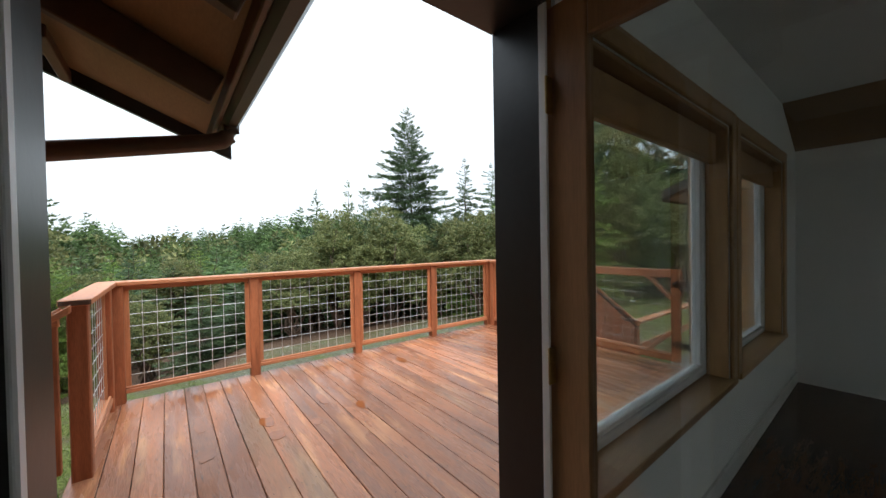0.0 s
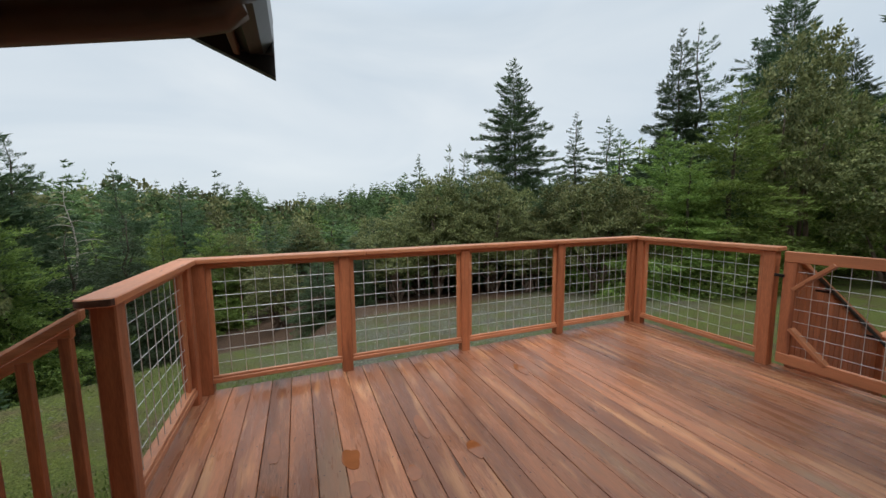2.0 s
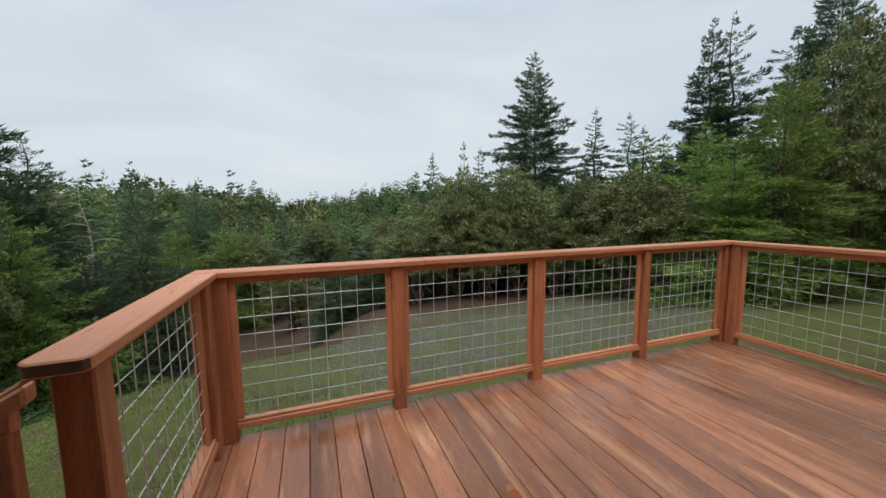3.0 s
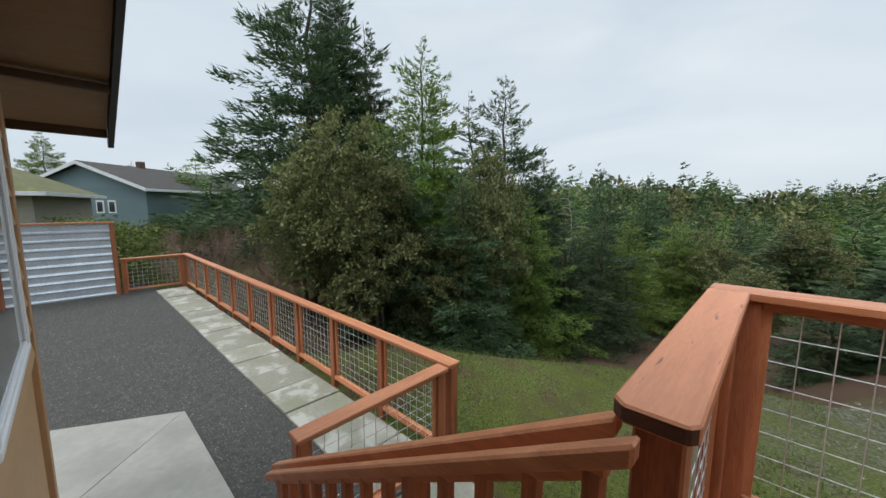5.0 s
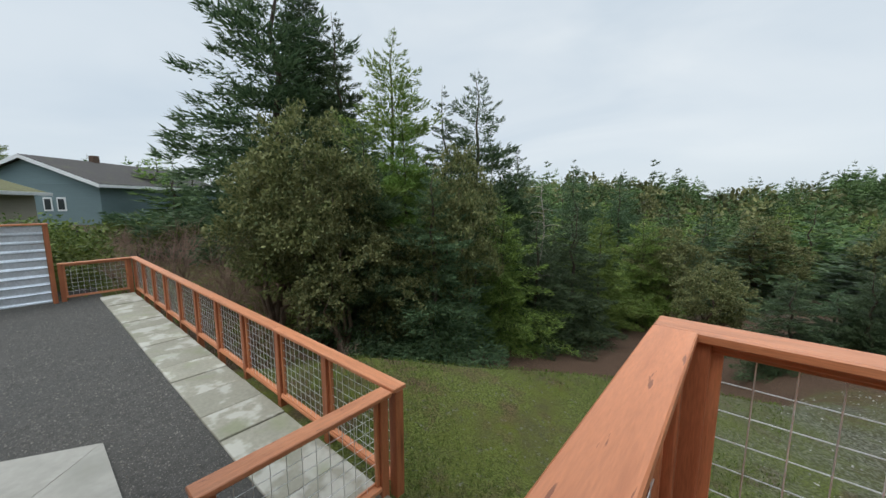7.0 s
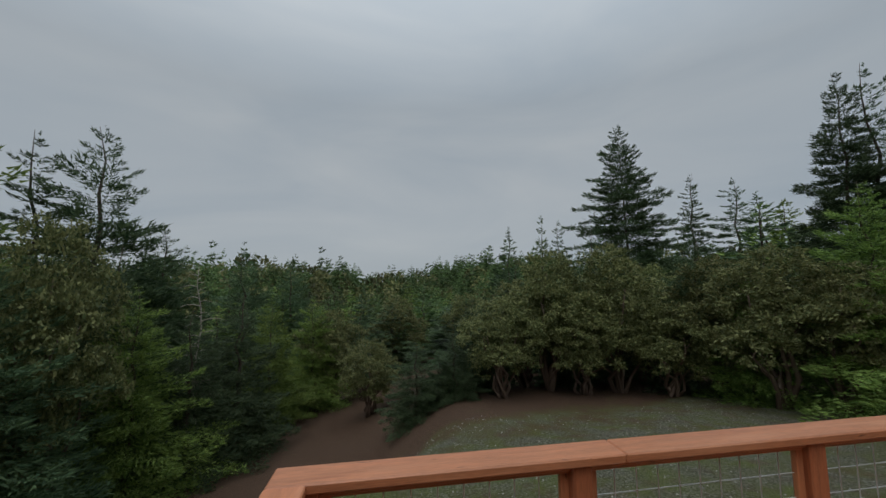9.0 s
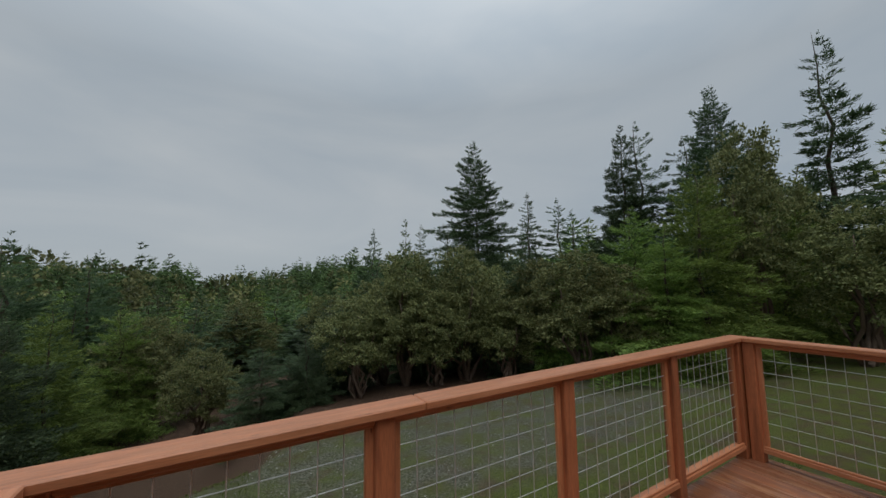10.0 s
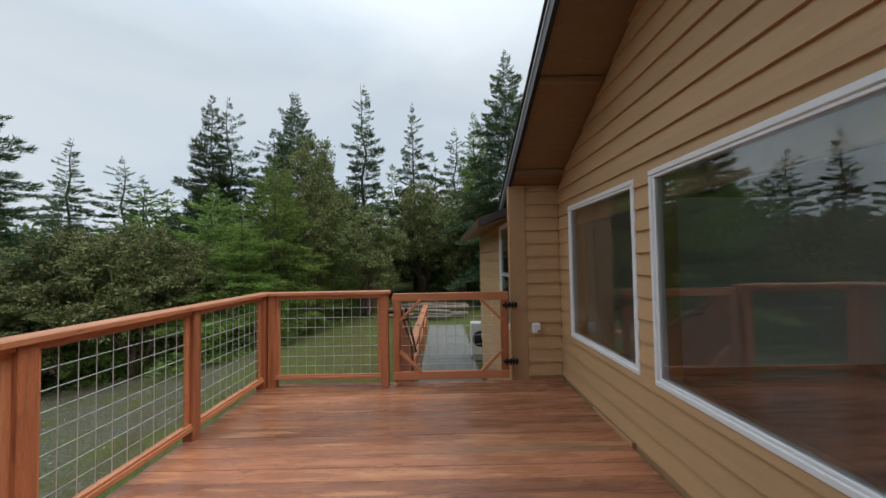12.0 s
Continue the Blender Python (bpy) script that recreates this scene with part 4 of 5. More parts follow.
dh = box("door_handle", door, (DX0 - 0.05, DY0 + 0.05, 0.98), (DX0 - 0.035, DY0 + 0.17, 1.0), IRON, 0.005, "dark lever handle")
box("rosette", dh, (DX0 - 0.034, DY0 + 0.04, 0.96), (DX0 - 0.001, DY0 + 0.075, 1.02), IRON, 0.005)

# ---- small fixtures on the house ----
lantern = thing("wall_lantern", "black metal outdoor wall lantern beside the door", "lamp", at=(FX1 + 0.06, -2.95, 1.72))
box("back_plate", lantern, (FX1 + 0.022, -3.0, 1.70), (FX1 + 0.034, -2.90, 1.92), IRON)
for y in (-3.0, -2.9):
    for x in (FX1 + 0.05, FX1 + 0.15):
        box("cage_bar", lantern, (x - 0.005, y - 0.005, 1.58), (x + 0.005, y + 0.005, 1.80), IRON, 0.001)
box("lantern_glass", lantern, (FX1 + 0.058, -2.992, 1.585), (FX1 + 0.142, -2.908, 1.795), GLASS, 0)
prism("roof", lantern, [(FX1 + 0.03, -3.02, 1.801), (FX1 + 0.17, -3.02, 1.801), (FX1 + 0.115, -2.965, 1.88), (FX1 + 0.085, -2.965, 1.88)], (0, 0.14, 0), IRON)
box("base", lantern, (FX1 + 0.035, -3.01, 1.56), (FX1 + 0.16, -2.89, 1.579), IRON)
box("arm", lantern, (FX1 + 0.035, -2.96, 1.88), (FX1 + 0.11, -2.94, 1.9), IRON)

outdoor_box = thing("outdoor_outlet", "white weatherproof outlet cover on the wall", "outlet", at=(MX1 - 0.06, -3.02, 0.6))
box("cover", outdoor_box, (MX1 - 0.09, -3.07, 0.53), (MX1 - 0.022, -2.97, 0.65), WHITE, 0.018)
box("keyhole", outdoor_box, (MX1 - 0.094, -3.05, 0.55), (MX1 - 0.089, -3.03, 0.575), IRON, 0.002)

# ---- yard beside the house ----
yard = tagged(new("gravel_yard", from_lists("gravel_yard", [(x, y, YARD + 0.0 + 0.012 * noise.noise((x * 0.7, y * 0.7, 0))) for y in np.linspace(-12, -0.33, 30) for x in np.linspace(-14, -0.2, 36)],
      [(j * 36 + i, j * 36 + i + 1, (j + 1) * 36 + i + 1, (j + 1) * 36 + i) for j in range(29) for i in range(35)], GRAVEL, True)), "dark grey gravel yard beside the house", "gravel", kind="structure")
rng = np.random.default_rng(4)
chunks = []
for k in range(9000):
    x, y = -13 + 12.6 * rng.random() ** 0.7, -0.4 - 2.6 * rng.random()
    if x > -4.75 and y < -1.15 and x < -0.3:
        continue
    s = 0.006 + 0.013 * rng.random() ** 2
    a = rng.random() * 6.28
    c, d = math.cos(a) * s, math.sin(a) * s
    z = YARD + 0.012 * noise.noise((x * 0.7, y * 0.7, 0))
    chunks.append(([(x + c, y + d, z - 0.004), (x - d, y + c, z - 0.004), (x - c, y - d, z - 0.004), (x + d, y - c, z - 0.004), (x + 0.2 * c, y + 0.2 * d, z + s * 0.7)], [(0, 1, 4), (1, 2, 4), (2, 3, 4), (3, 0, 4)]))
tagged(new("pebbles", from_lists("pebbles", *join_lists(chunks), PEBBLE)), "loose grey pebbles over the gravel", "gravel", kind="stuff")

patio = thing("patio_slab", "pale concrete patio slab with a diagonal joint", "paving", kind="structure", at=(-2.5, -1.6, YARD))
prism("slab_piece", patio, [(-4.67, -1.18, YARD - 0.05), (-4.67, -1.20, YARD - 0.05), (-3.73, -2.115, YARD - 0.05), (-1.5, -2.115, YARD - 0.05), (-1.5, -1.18, YARD - 0.05)], (0, 0, 0.075), CONCRETE)
prism("slab_piece", patio, [(-4.68, -1.195, YARD - 0.05), (-5.3, -2.3, YARD - 0.05), (-5.3, -4.0, YARD - 0.05), (-3.2, -4.0, YARD - 0.05), (-3.2, -2.12, YARD - 0.05), (-3.75, -2.11, YARD - 0.05)], (0, 0, 0.075), CONCRETE)

pavers = thing("paver_path", "row of worn pale concrete pavers along the fence", "paving", kind="structure", at=(-6, 0, YARD))
x, k = -12.2, 0
while x < -1.9:
    w = 0.6
    me = box_mesh(Vector((w - 0.012, 0.68, 0.07)), PAVER, 0.008)
    place("paver", me, pavers, pose(x + w / 2, -0.07, YARD - 0.01 + 0.006 * math.sin(k * 2.1), 0.4 * math.sin(k), 0.5 * math.cos(k * 1.7), 0.6 * math.sin(k * 3.1)))
    x, k = x + w, k + 1

fence = thing("yard_fence", "low red-stained cedar fence with wire mesh along the yard", "fence", at=(-7, 0.39, YARD))
FT = -0.005
railing(fence, (-12.5, 0.385), (-2.0, 0.385), (0, -1), [0.045 + i * 1.0455 for i in range(11)], z0=YARD - 0.02, top=FT, joints=(3.2, 6.3, 8.4), cap_a=0.07, cap_b=0.05, post_bottom=-0.3)
fence_end = thing("yard_fence", "short cedar fence section with wire mesh beside the stairs", "fence", at=(-2.05, -0.3, YARD))
railing(fence_end, (-2.03, -1.06), (-2.03, 0.31), (-1, 0), [0.045, 1.31], z0=YARD, top=FT - 0.02, cap_a=0.0, cap_b=0.0, cap=CEDAR_Y, post_bottom=-0.1, deep=0.08)
fence_far = thing("yard_fence", "short cedar fence section with wire mesh at the yard's end", "fence", at=(-12.45, -0.4, YARD))
railing(fence_far, (-12.45, -1.05), (-12.45, 0.31), (1, 0), [0.045, 1.31], z0=YARD, top=FT, cap=CEDAR_Y, post_bottom=-0.1)

panel = thing("metal_fence", "corrugated galvanised steel fence panel framed in wood", "fence", at=(-12.4, -2.4, YARD))
for a, b in ((-2.75, -1.2), (-4.55, -2.85), (-6.4, -4.65)):
    vs, fs, n = [], [], 64
    for i in range(n + 1):
        z = YARD + 0.04 + 1.83 * i / n
        ph = (i / n * 9) % 1.0
        bulge = 0.03 if ph < 0.16 else (0.0 if ph > 0.3 else 0.03 * (0.3 - ph) / 0.14)
        vs += [(-12.4 + bulge, a, z), (-12.4 + bulge, b, z)]
        if i:
            k = 2 * i
            fs.append((k - 2, k - 1, k + 1, k))
    me = from_lists("steel_sheet", vs, fs, STEEL)
    sheet = place("steel_sheet", me, panel, None, "ribbed galvanised steel sheet")
    so = sheet.modifiers.new("thickness", "SOLIDIFY")
    so.thickness = 0.004
for y in (-1.15, -2.8, -4.6, -6.45):
    box("post", panel, (-12.45, y - 0.045, YARD - 0.2), (-12.35, y + 0.045, YARD + 1.88), CEDAR_Z)
box("top_board", panel, (-12.46, -6.5, YARD + 1.885), (-12.33, -1.1, YARD + 1.925), CEDAR_Y)

path = thing("concrete_path", "grey concrete path beyond the gate", "path", kind="structure", at=(9, -2.2, YARD))
x = 6.0
while x < 13.5:
    box("slab_piece", path, (x, -2.70, YARD - 0.12), (x + 1.49, -1.47, YARD), PATHWAY, 0.008)
    x += 1.5
tagged(box("gravel_strip", None, (6.0, -2.80, YARD - 0.1), (8.3, -2.705, YARD - 0.02), GRAVEL, 0), "dark gravel strip along the house wall", "gravel", kind="structure")
pump = thing("heat_pump", "white outdoor heat pump unit by the wall", "heat pump", at=(9.4, -2.95, YARD))
box("casing", pump, (8.9, -3.1, YARD + 0.1), (9.2, -2.62, YARD + 0.85), WHITE, 0.02)
tube("fan_guard", pump, [(8.896, -2.84, YARD + 0.48), (8.882, -2.84, YARD + 0.48)], [0.19, 0.19], IRON, 20, "dark round fan grille")
box("base_block", pump, (8.88, -3.08, YARD - 0.02), (9.22, -2.6, YARD + 0.099), CONCRETE)

logs = thing("log_pile", "loose pile of grey cut logs and branches beyond the path", "log pile", at=(15, -2.5, -0.6))
for i in range(16):
    a = rng.random() * 0.7 - 0.35
    cx, cy, cz = 14.5 + 2.4 * rng.random(), -2.6 + 2.6 * rng.random(), height(15, -2) + 0.1 + 0.5 * rng.random() ** 2
    L = 0.7 + 1.2 * rng.random()
    tube("log", logs, [(cx - math.sin(a) * L / 2, cy - math.cos(a) * L / 2, cz), (cx + math.sin(a) * L / 2, cy + math.cos(a) * L / 2, cz + 0.1 * (rng.random() - 0.5))], [0.07 + 0.05 * rng.random(), 0.06], LOG, 8)

# ---- trees ----


def quads(name, P, mat, tint=None):
    """A mesh of loose leaves from an array n x corners x 3; tint: how much lighter or darker the tree of each leaf is."""
    n, c = P.shape[:2]
    me = bpy.data.meshes.new(name)
    me.vertices.add(c * n)
    me.vertices.foreach_set("co", P.reshape(-1).astype(np.float32))
    me.loops.add(c * n)
    me.loops.foreach_set("vertex_index", np.arange(c * n, dtype=np.int32))
    me.polygons.add(n)
    me.polygons.foreach_set("loop_start", np.arange(0, c * n, c, dtype=np.int32))
    me.materials.append(mat)
    me.update(calc_edges=True)
    if tint is not None:
        me.attributes.new("tint", "FLOAT", "POINT").data.foreach_set("value", np.repeat(tint, c).astype(np.float32))
    return me


def sprays(base, way, length, width, rng, tilt=0.35):
    """Narrow leaf shapes: n start points, directions and sizes."""
    n = len(base)
    up = np.tile([0.0, 0.0, 1.0], (n, 1)) + tilt * rng.normal(size=(n, 3))
    side = np.cross(way, up)
    side /= np.linalg.norm(side, axis=1, keepdims=True) + 1e-9
    L, W = length[:, None], width[:, None]
    mid = base + way * L * 0.5
    return np.stack([base, mid + side * W, base + way * L, mid - side * W], 1)


def needles(base, way, length, width, rng, tilt=0.35):
    """Slim tapering sprays: n start points, directions and sizes."""
    side = np.cross(way, np.array([0.0, 0.0, 1.0]) + tilt * rng.normal(size=way.shape))
    side /= np.linalg.norm(side, axis=1, keepdims=True) + 1e-9
    W = width[:, None]
    return np.stack([base + side * W, base + way * length[:, None], base - side * W], 1)


def unit(v):
    return v / (np.linalg.norm(v, axis=-1, keepdims=True) + 1e-9)


def fir_crown(seed, H, R, rows=3.6, ring=6, dense=75, size=0.20, wide=0.13, bare=0.04, droop=0.3, lift=0.75, ragged=0.4, power=0.92, slim=0.28, bushy=0.09):
    """Boughs in loose whorls round the stem, rising near the tip and drooping low down, each a flat fan of short needle sprays with upturned ends."""
    r = np.random.default_rng(seed)
    out = []
    whorls = max(8, int(H * rows))
    side_reach = 0.8 + 0.4 * r.random(8)
    for k in range(whorls):
        f = (k + 0.8 * r.random()) / whorls
        h = bare + (0.985 - bare) * f
        full = min(1.0, 0.78 + 1.2 * f)
        reach = R * full * (1 - h) ** power * (0.86 + 0.14 * math.sin(k * 0.8 + seed)) + 0.05
        n_b = max(3, int(ring * (1.15 - 0.5 * h) + r.random()))
        a0 = r.random() * 6.28
        for j in range(n_b):
            a = a0 + 6.283 * (j + 0.7 * r.random()) / n_b
            L = reach * (1 - ragged + 1.35 * ragged * r.random()) * side_reach[int(a / 0.7854) % 8]
            o = np.array([math.cos(a), math.sin(a), 0.0])
            sd = np.array([-o[1], o[0], 0.0])
            rise = lift * h ** 1.5 - 0.1 + 0.14 * r.normal()
            bend = droop * (1.1 - h)
            n = max(5, int(dense * (0.25 + L) ** 1.25 * (1.15 - 0.35 * h)))
            s = 0.10 + 0.92 * r.random(n) ** 0.75
            across = slim * (1.12 - s) ** 0.8 * r.normal(size=n).clip(-1.7, 1.7)
            up = rise * s - bend * s * s + 0.28 * bend * s ** 5 - 0.35 * across * across
            p = np.array([0, 0, H * h]) + o * (L * s)[:, None] + sd * (L * across)[:, None]
            p[:, 2] += L * up + bushy * np.minimum(L, 1.2) * r.normal(size=n) * 0.5
            g = np.sign(across) * (0.35 + 0.6 * r.random(n))
            way = o[None] + sd[None] * g[:, None] + np.array([0, 0, 1.0]) * (rise - 1.2 * bend * s + 0.9 * s ** 4)[:, None] * 0.7
            way = unit(way + 0.38 * r.normal(size=(n, 3)))
            ll = size * (0.55 + 0.75 * r.random(n)) * min(1.0, 0.38 + 0.5 * L)
            out.append(needles(p, way, ll, ll * wide * (0.8 + 0.4 * r.random(n)), r, 0.9))
    n = 18
    t = r.random(n)
    p = np.stack([0.03 * r.normal(size=n), 0.03 * r.normal(size=n), H * (0.94 + 0.06 * t)], 1)
    out.append(needles(p, unit(np.stack([0.4 * r.normal(size=n), 0.4 * r.normal(size=n), 0.8 + 0 * t], 1)), min(size, 0.4) * (0.8 - 0.5 * t), min(size, 0.4) * 0.09 + 0 * t, r, 0.8))
    return np.concatenate(out)


def crown_leaves(seed, lobes, leaves=48, size=0.13, clumps=46, spread=0.19):
    """Broad-leaved crown: clumps of leaves over the outer part of several lobes (x, y, z, rx, rz)."""
    r = np.random.default_rng(seed)
    out = []
    for x, y, z, rx, rz in lobes:
        n = int(clumps * rx)
        d = unit(r.normal(size=(n, 3)))
        d[:, 2] = np.abs(d[:, 2]) * np.where(r.random(n) < 0.78, 1, -1)
        c = np.array([x, y, z]) + d * np.array([rx, rx, rz]) * (0.62 + 0.42 * r.random((n, 1)))
        for k in range(n):
            b = c[k] + spread * r.normal(size=(leaves, 3)) * np.array([0.62, 0.62, 0.42])
            w = unit(r.normal(size=(leaves, 3)) + d[k] * 0.9 + np.array([0, 0, -0.15]))
            ll = size * (0.6 + 0.7 * r.random(leaves))
            out.append(sprays(b, w, ll, ll * 0.27, r, 0.7))
    return np.concatenate(out)


def limbs(seed, start, ends, r0, mat, name, sides=6):
    r = np.random.default_rng(seed)
    ch = []
    for e in ends:
        s, e = np.array(start, float), np.array(e, float)
        pts, L = [], np.linalg.norm(e - s)
        for i in range(6):
            t = i / 5
            pts.append(s + (e - s) * t + np.array([0, 0, 0.16 * L * math.sin(t * 3.14)]) * (0.3) + (0.05 * L * r.normal(size=3) * (0 < i < 5)))
        ch.append(tube_lists(pts, [r0 * (1 - 0.8 * i / 5) for i in range(6)], sides))
    return from_lists(name, *join_lists(ch), mat, True)


def straight_trunk(H, r0, mat, name="trunk"):
    rr = np.random.default_rng(int(H * 10))
    pts = [(0.06 * rr.normal() * (i > 0), 0.06 * rr.normal() * (i > 0), H * i / 9 - 0.4 * (i == 0)) for i in range(10)]
    return from_lists(name, *tube_lists(pts, [r0 * (1.25 if i == 0 else 1 - 0.96 * i / 9) for i in range(10)], 8), mat, True)


FIR_TRUNK = straight_trunk(12.0, 0.075, BARK)
# height, crown radius and the needle material of each build of fir; every tree takes the one nearest to its own shape
FIR_BUILDS = {
    "dark": [(16.0, 5.6, FIR_DARK, dict(dense=95, rows=4.4, size=0.22, ragged=0.32, droop=0.34)), (12.0, 3.6, FIR_DARK, dict(dense=115, rows=4.2, ragged=0.38)), (7.0, 3.2, FIR_DARK, dict(dense=110, size=0.16, rows=4.6, bare=0.0, droop=0.22))],
    "green": [(9.0, 3.6, FIR_GREEN, dict(dense=85, size=0.18, rows=4.8, ring=7, bare=0.0, droop=0.2, lift=0.6)), (8.0, 4.2, FIR_GREEN, dict(dense=75, size=0.18, rows=5.0, ring=7, bare=0.0, droop=0.2, lift=0.6))],
    "thin": [(14.0, 3.2, FIR_DARK, dict(dense=105, rows=2.7, ring=5, size=0.22, ragged=0.55, bare=0.16)), (10.0, 2.7, FIR_DARK, dict(dense=120, rows=3.2, ring=5, ragged=0.5, bare=0.1))],
    "mid": [(10.0, 3.0, FIR_FAR, dict(dense=16, rows=2.4, size=0.46, wide=0.18, bare=0.0)), (9.0, 3.3, FIR_GREEN, dict(dense=15, rows=2.6, size=0.46, wide=0.18, bare=0.0)), (11.0, 3.1, FIR_DARK, dict(dense=16, rows=2.2, size=0.46, wide=0.18, bare=0.0, ragged=0.5))],
}
FIRS = {kind: [(H, R, quads("fir_crown", fir_crown(7 * i + len(kind), H, R, **how), mat)) for i, (H, R, mat, how) in enumerate(builds)] for kind, builds in FIR_BUILDS.items()}
MADRONE_LOBES = [[(0, 0, 5.2, 1.5, 1.3), (1.2, 0.4, 4.3, 1.2, 1.2), (-1.2, -0.3, 4.2, 1.3, 1.2), (0.2, 1.2, 4.0, 1.2, 1.1), (-0.1, -1.3, 3.9, 1.2, 1.2), (0.9, -0.9, 2.8, 1.1, 1.0), (-0.9, 0.8, 2.7, 1.1, 1.0), (-0.6, -0.9, 2.1, 0.9, 0.8), (0.5, 0.8, 2.1, 0.9, 0.8)],
                 [(0.2, 0, 5.5, 1.2, 1.2), (-0.8, 0.5, 4.6, 1.2, 1.3), (1.1, -0.3, 4.2, 1.3, 1.2), (-0.3, -1.0, 3.6, 1.3, 1.1), (0.4, 1.2, 3.5, 1.2, 1.1), (-1.3, -0.2, 2.6, 1.1, 1.0), (1.2, 0.5, 2.3, 1.0, 0.9), (-0.4, 0.9, 2.2, 0.9, 0.8)]]
MADRONES = [quads("crown", crown_leaves(20 + i, lobes), MADRONE) for i, lobes in enumerate(MADRONE_LOBES)]
MADRONE_STEMS = [limbs(40 + i, (0, 0, -0.4), [(x * 0.8, y * 0.8, z) for x, y, z, _, _ in lobes], 0.11, MADRONE_BARK, "trunk") for i, lobes in enumerate(MADRONE_LOBES)]


def fir(x, y, tip, r, kind, k=0, group="fir trees", label=""):
    """A fir whose foot stands on the ground and whose tip is at the height tip."""
    z = height(x, y)
    h = max(2.0, tip - z)
    words = {"dark": "tall dark green fir with drooping boughs", "green": "bushy fresh green fir with dense boughs", "thin": "tall thin-crowned fir with gaps between boughs", "mid": "slender fir among the woods"}[kind]
    t = thing("fir_tree", label or words, "tree", group)
    wide = 1.7 * r
    if kind == "mid":
        H, R, me = FIRS[kind][k % 3]
    else:
        H, R, me = min(FIRS[kind], key=lambda c: abs(math.log(c[0] / c[1] * wide / h)))
    place("trunk", FIR_TRUNK, t, Matrix.Diagonal((1.6, 1.6, H / 12.0, 1)))
    place("crown", me, t)
    t.matrix_basis = Matrix.LocRotScale((x, y, z), Euler((0.02 * math.sin(k), 0.02 * math.cos(k * 2), k * 1.7)), (wide / R, wide / R, h / H))
    return t


def madrone(x, y, tip, r, k=0):
    z = height(x, y)
    h = max(2.5, tip - z)
    t = thing("madrone_tree", "round-crowned evergreen madrone with leathery olive leaves", "tree", "madrone trees")
    place("trunk", MADRONE_STEMS[k % 2], t)
    place("crown", MADRONES[k % 2], t)
    t.matrix_basis = Matrix.LocRotScale((x, y, z), Euler((0, 0, k * 2.1)), (r / 2.3, r / 2.3, h / 6.7))
    return t


def polar(az, d):
    return 0.3 + d * math.sin(radians(az)), -1.6 + d * math.cos(radians(az))


# azimuth from the deck's front direction, distance, slope to the tip, crown radius, kind
for k, (az, d, el, r, kind) in enumerate([
        (-64.5, 22, 0.66, 4.9, "dark"), (-56, 20, 0.46, 2.4, "thin"), (-48.8, 15, 0.44, 3.2, "green"), (-60, 24, 0.57, 3.4, "dark"), (-35, 19, 0.345, 3.2, "dark"), (-39.5, 20, 0.30, 2.0, "thin"),
        (-42, 11.5, 0.10, 1.9, "dark"), (-31, 14, 0.02, 1.7, "green"), (-52, 12, 0.20, 1.9, "dark"), (-25.5, 15, -0.04, 1.6, "dark"), (-20.5, 17, -0.01, 1.9, "dark"),
        (-29, 20, 0.15, 2.2, "dark"), (-20, 30, 0.09, 3.0, "dark"), (-14, 38, 0.062, 3.0, "dark"), (4.5, 13.5, -0.14, 1.0, "dark"), (8.0, 14.5, -0.17, 0.9, "dark"), (36.5, 24, 0.412, 3.3, "dark"),
        (19, 45, 0.155, 2.5, "mid"), (24.5, 42, 0.183, 2.2, "mid"), (27, 44, 0.17, 2.2, "thin"), (44, 38, 0.254, 2.5, "thin"), (48.9, 38, 0.23, 2.6, "thin"), (53, 34, 0.17, 2.5, "mid"),
        (10.5, 14, -0.12, 0.9, "dark"), (13, 17, -0.03, 1.4, "dark"), (66, 16, 0.27, 2.5, "green"), (58.5, 17, 0.19, 2.3, "green"), (62, 14.5, 0.13, 1.9, "green"), (74, 21, 0.22, 2.3, "green"), (58, 26, 0.41, 2.6, "dark"), (60.5, 27, 0.40, 2.3, "thin"),
        (69, 24, 0.445, 2.8, "dark"), (65.5, 27, 0.34, 2.5, "thin"), (78.8, 24, 0.482, 2.3, "thin"), (86.6, 25, 0.447, 2.0, "thin"), (93, 27, 0.37, 2.2, "thin"), (97, 24, 0.42, 2.4, "green"), (102.4, 19, 0.58, 2.6, "dark"), (73, 32, 0.3, 2.6, "dark"), (90, 34, 0.3, 2.6, "mid"), (83, 34, 0.27, 2.6, "mid"), (15.2, 16, -0.02, 1.2, "dark"), (27.2, 17.5, 0.09, 1.4, "dark"), (43.5, 16.5, 0.12, 1.6, "dark"), (48.5, 15.2, 0.03, 1.2, "green"), (31.5, 20, 0.15, 1.9, "dark"), (20.0, 21, 0.06, 1.6, "dark"), (-33, 15.5, 0.10, 1.9, "dark"), (-16.5, 20, -0.02, 1.8, "green"), (-10.5, 23, -0.02, 1.9, "green"), (-46, 14, 0.30, 1.7, "green")]):
    x, y = polar(az, d)
    fir(x, y, 1.5 + el * d, r, kind, k)
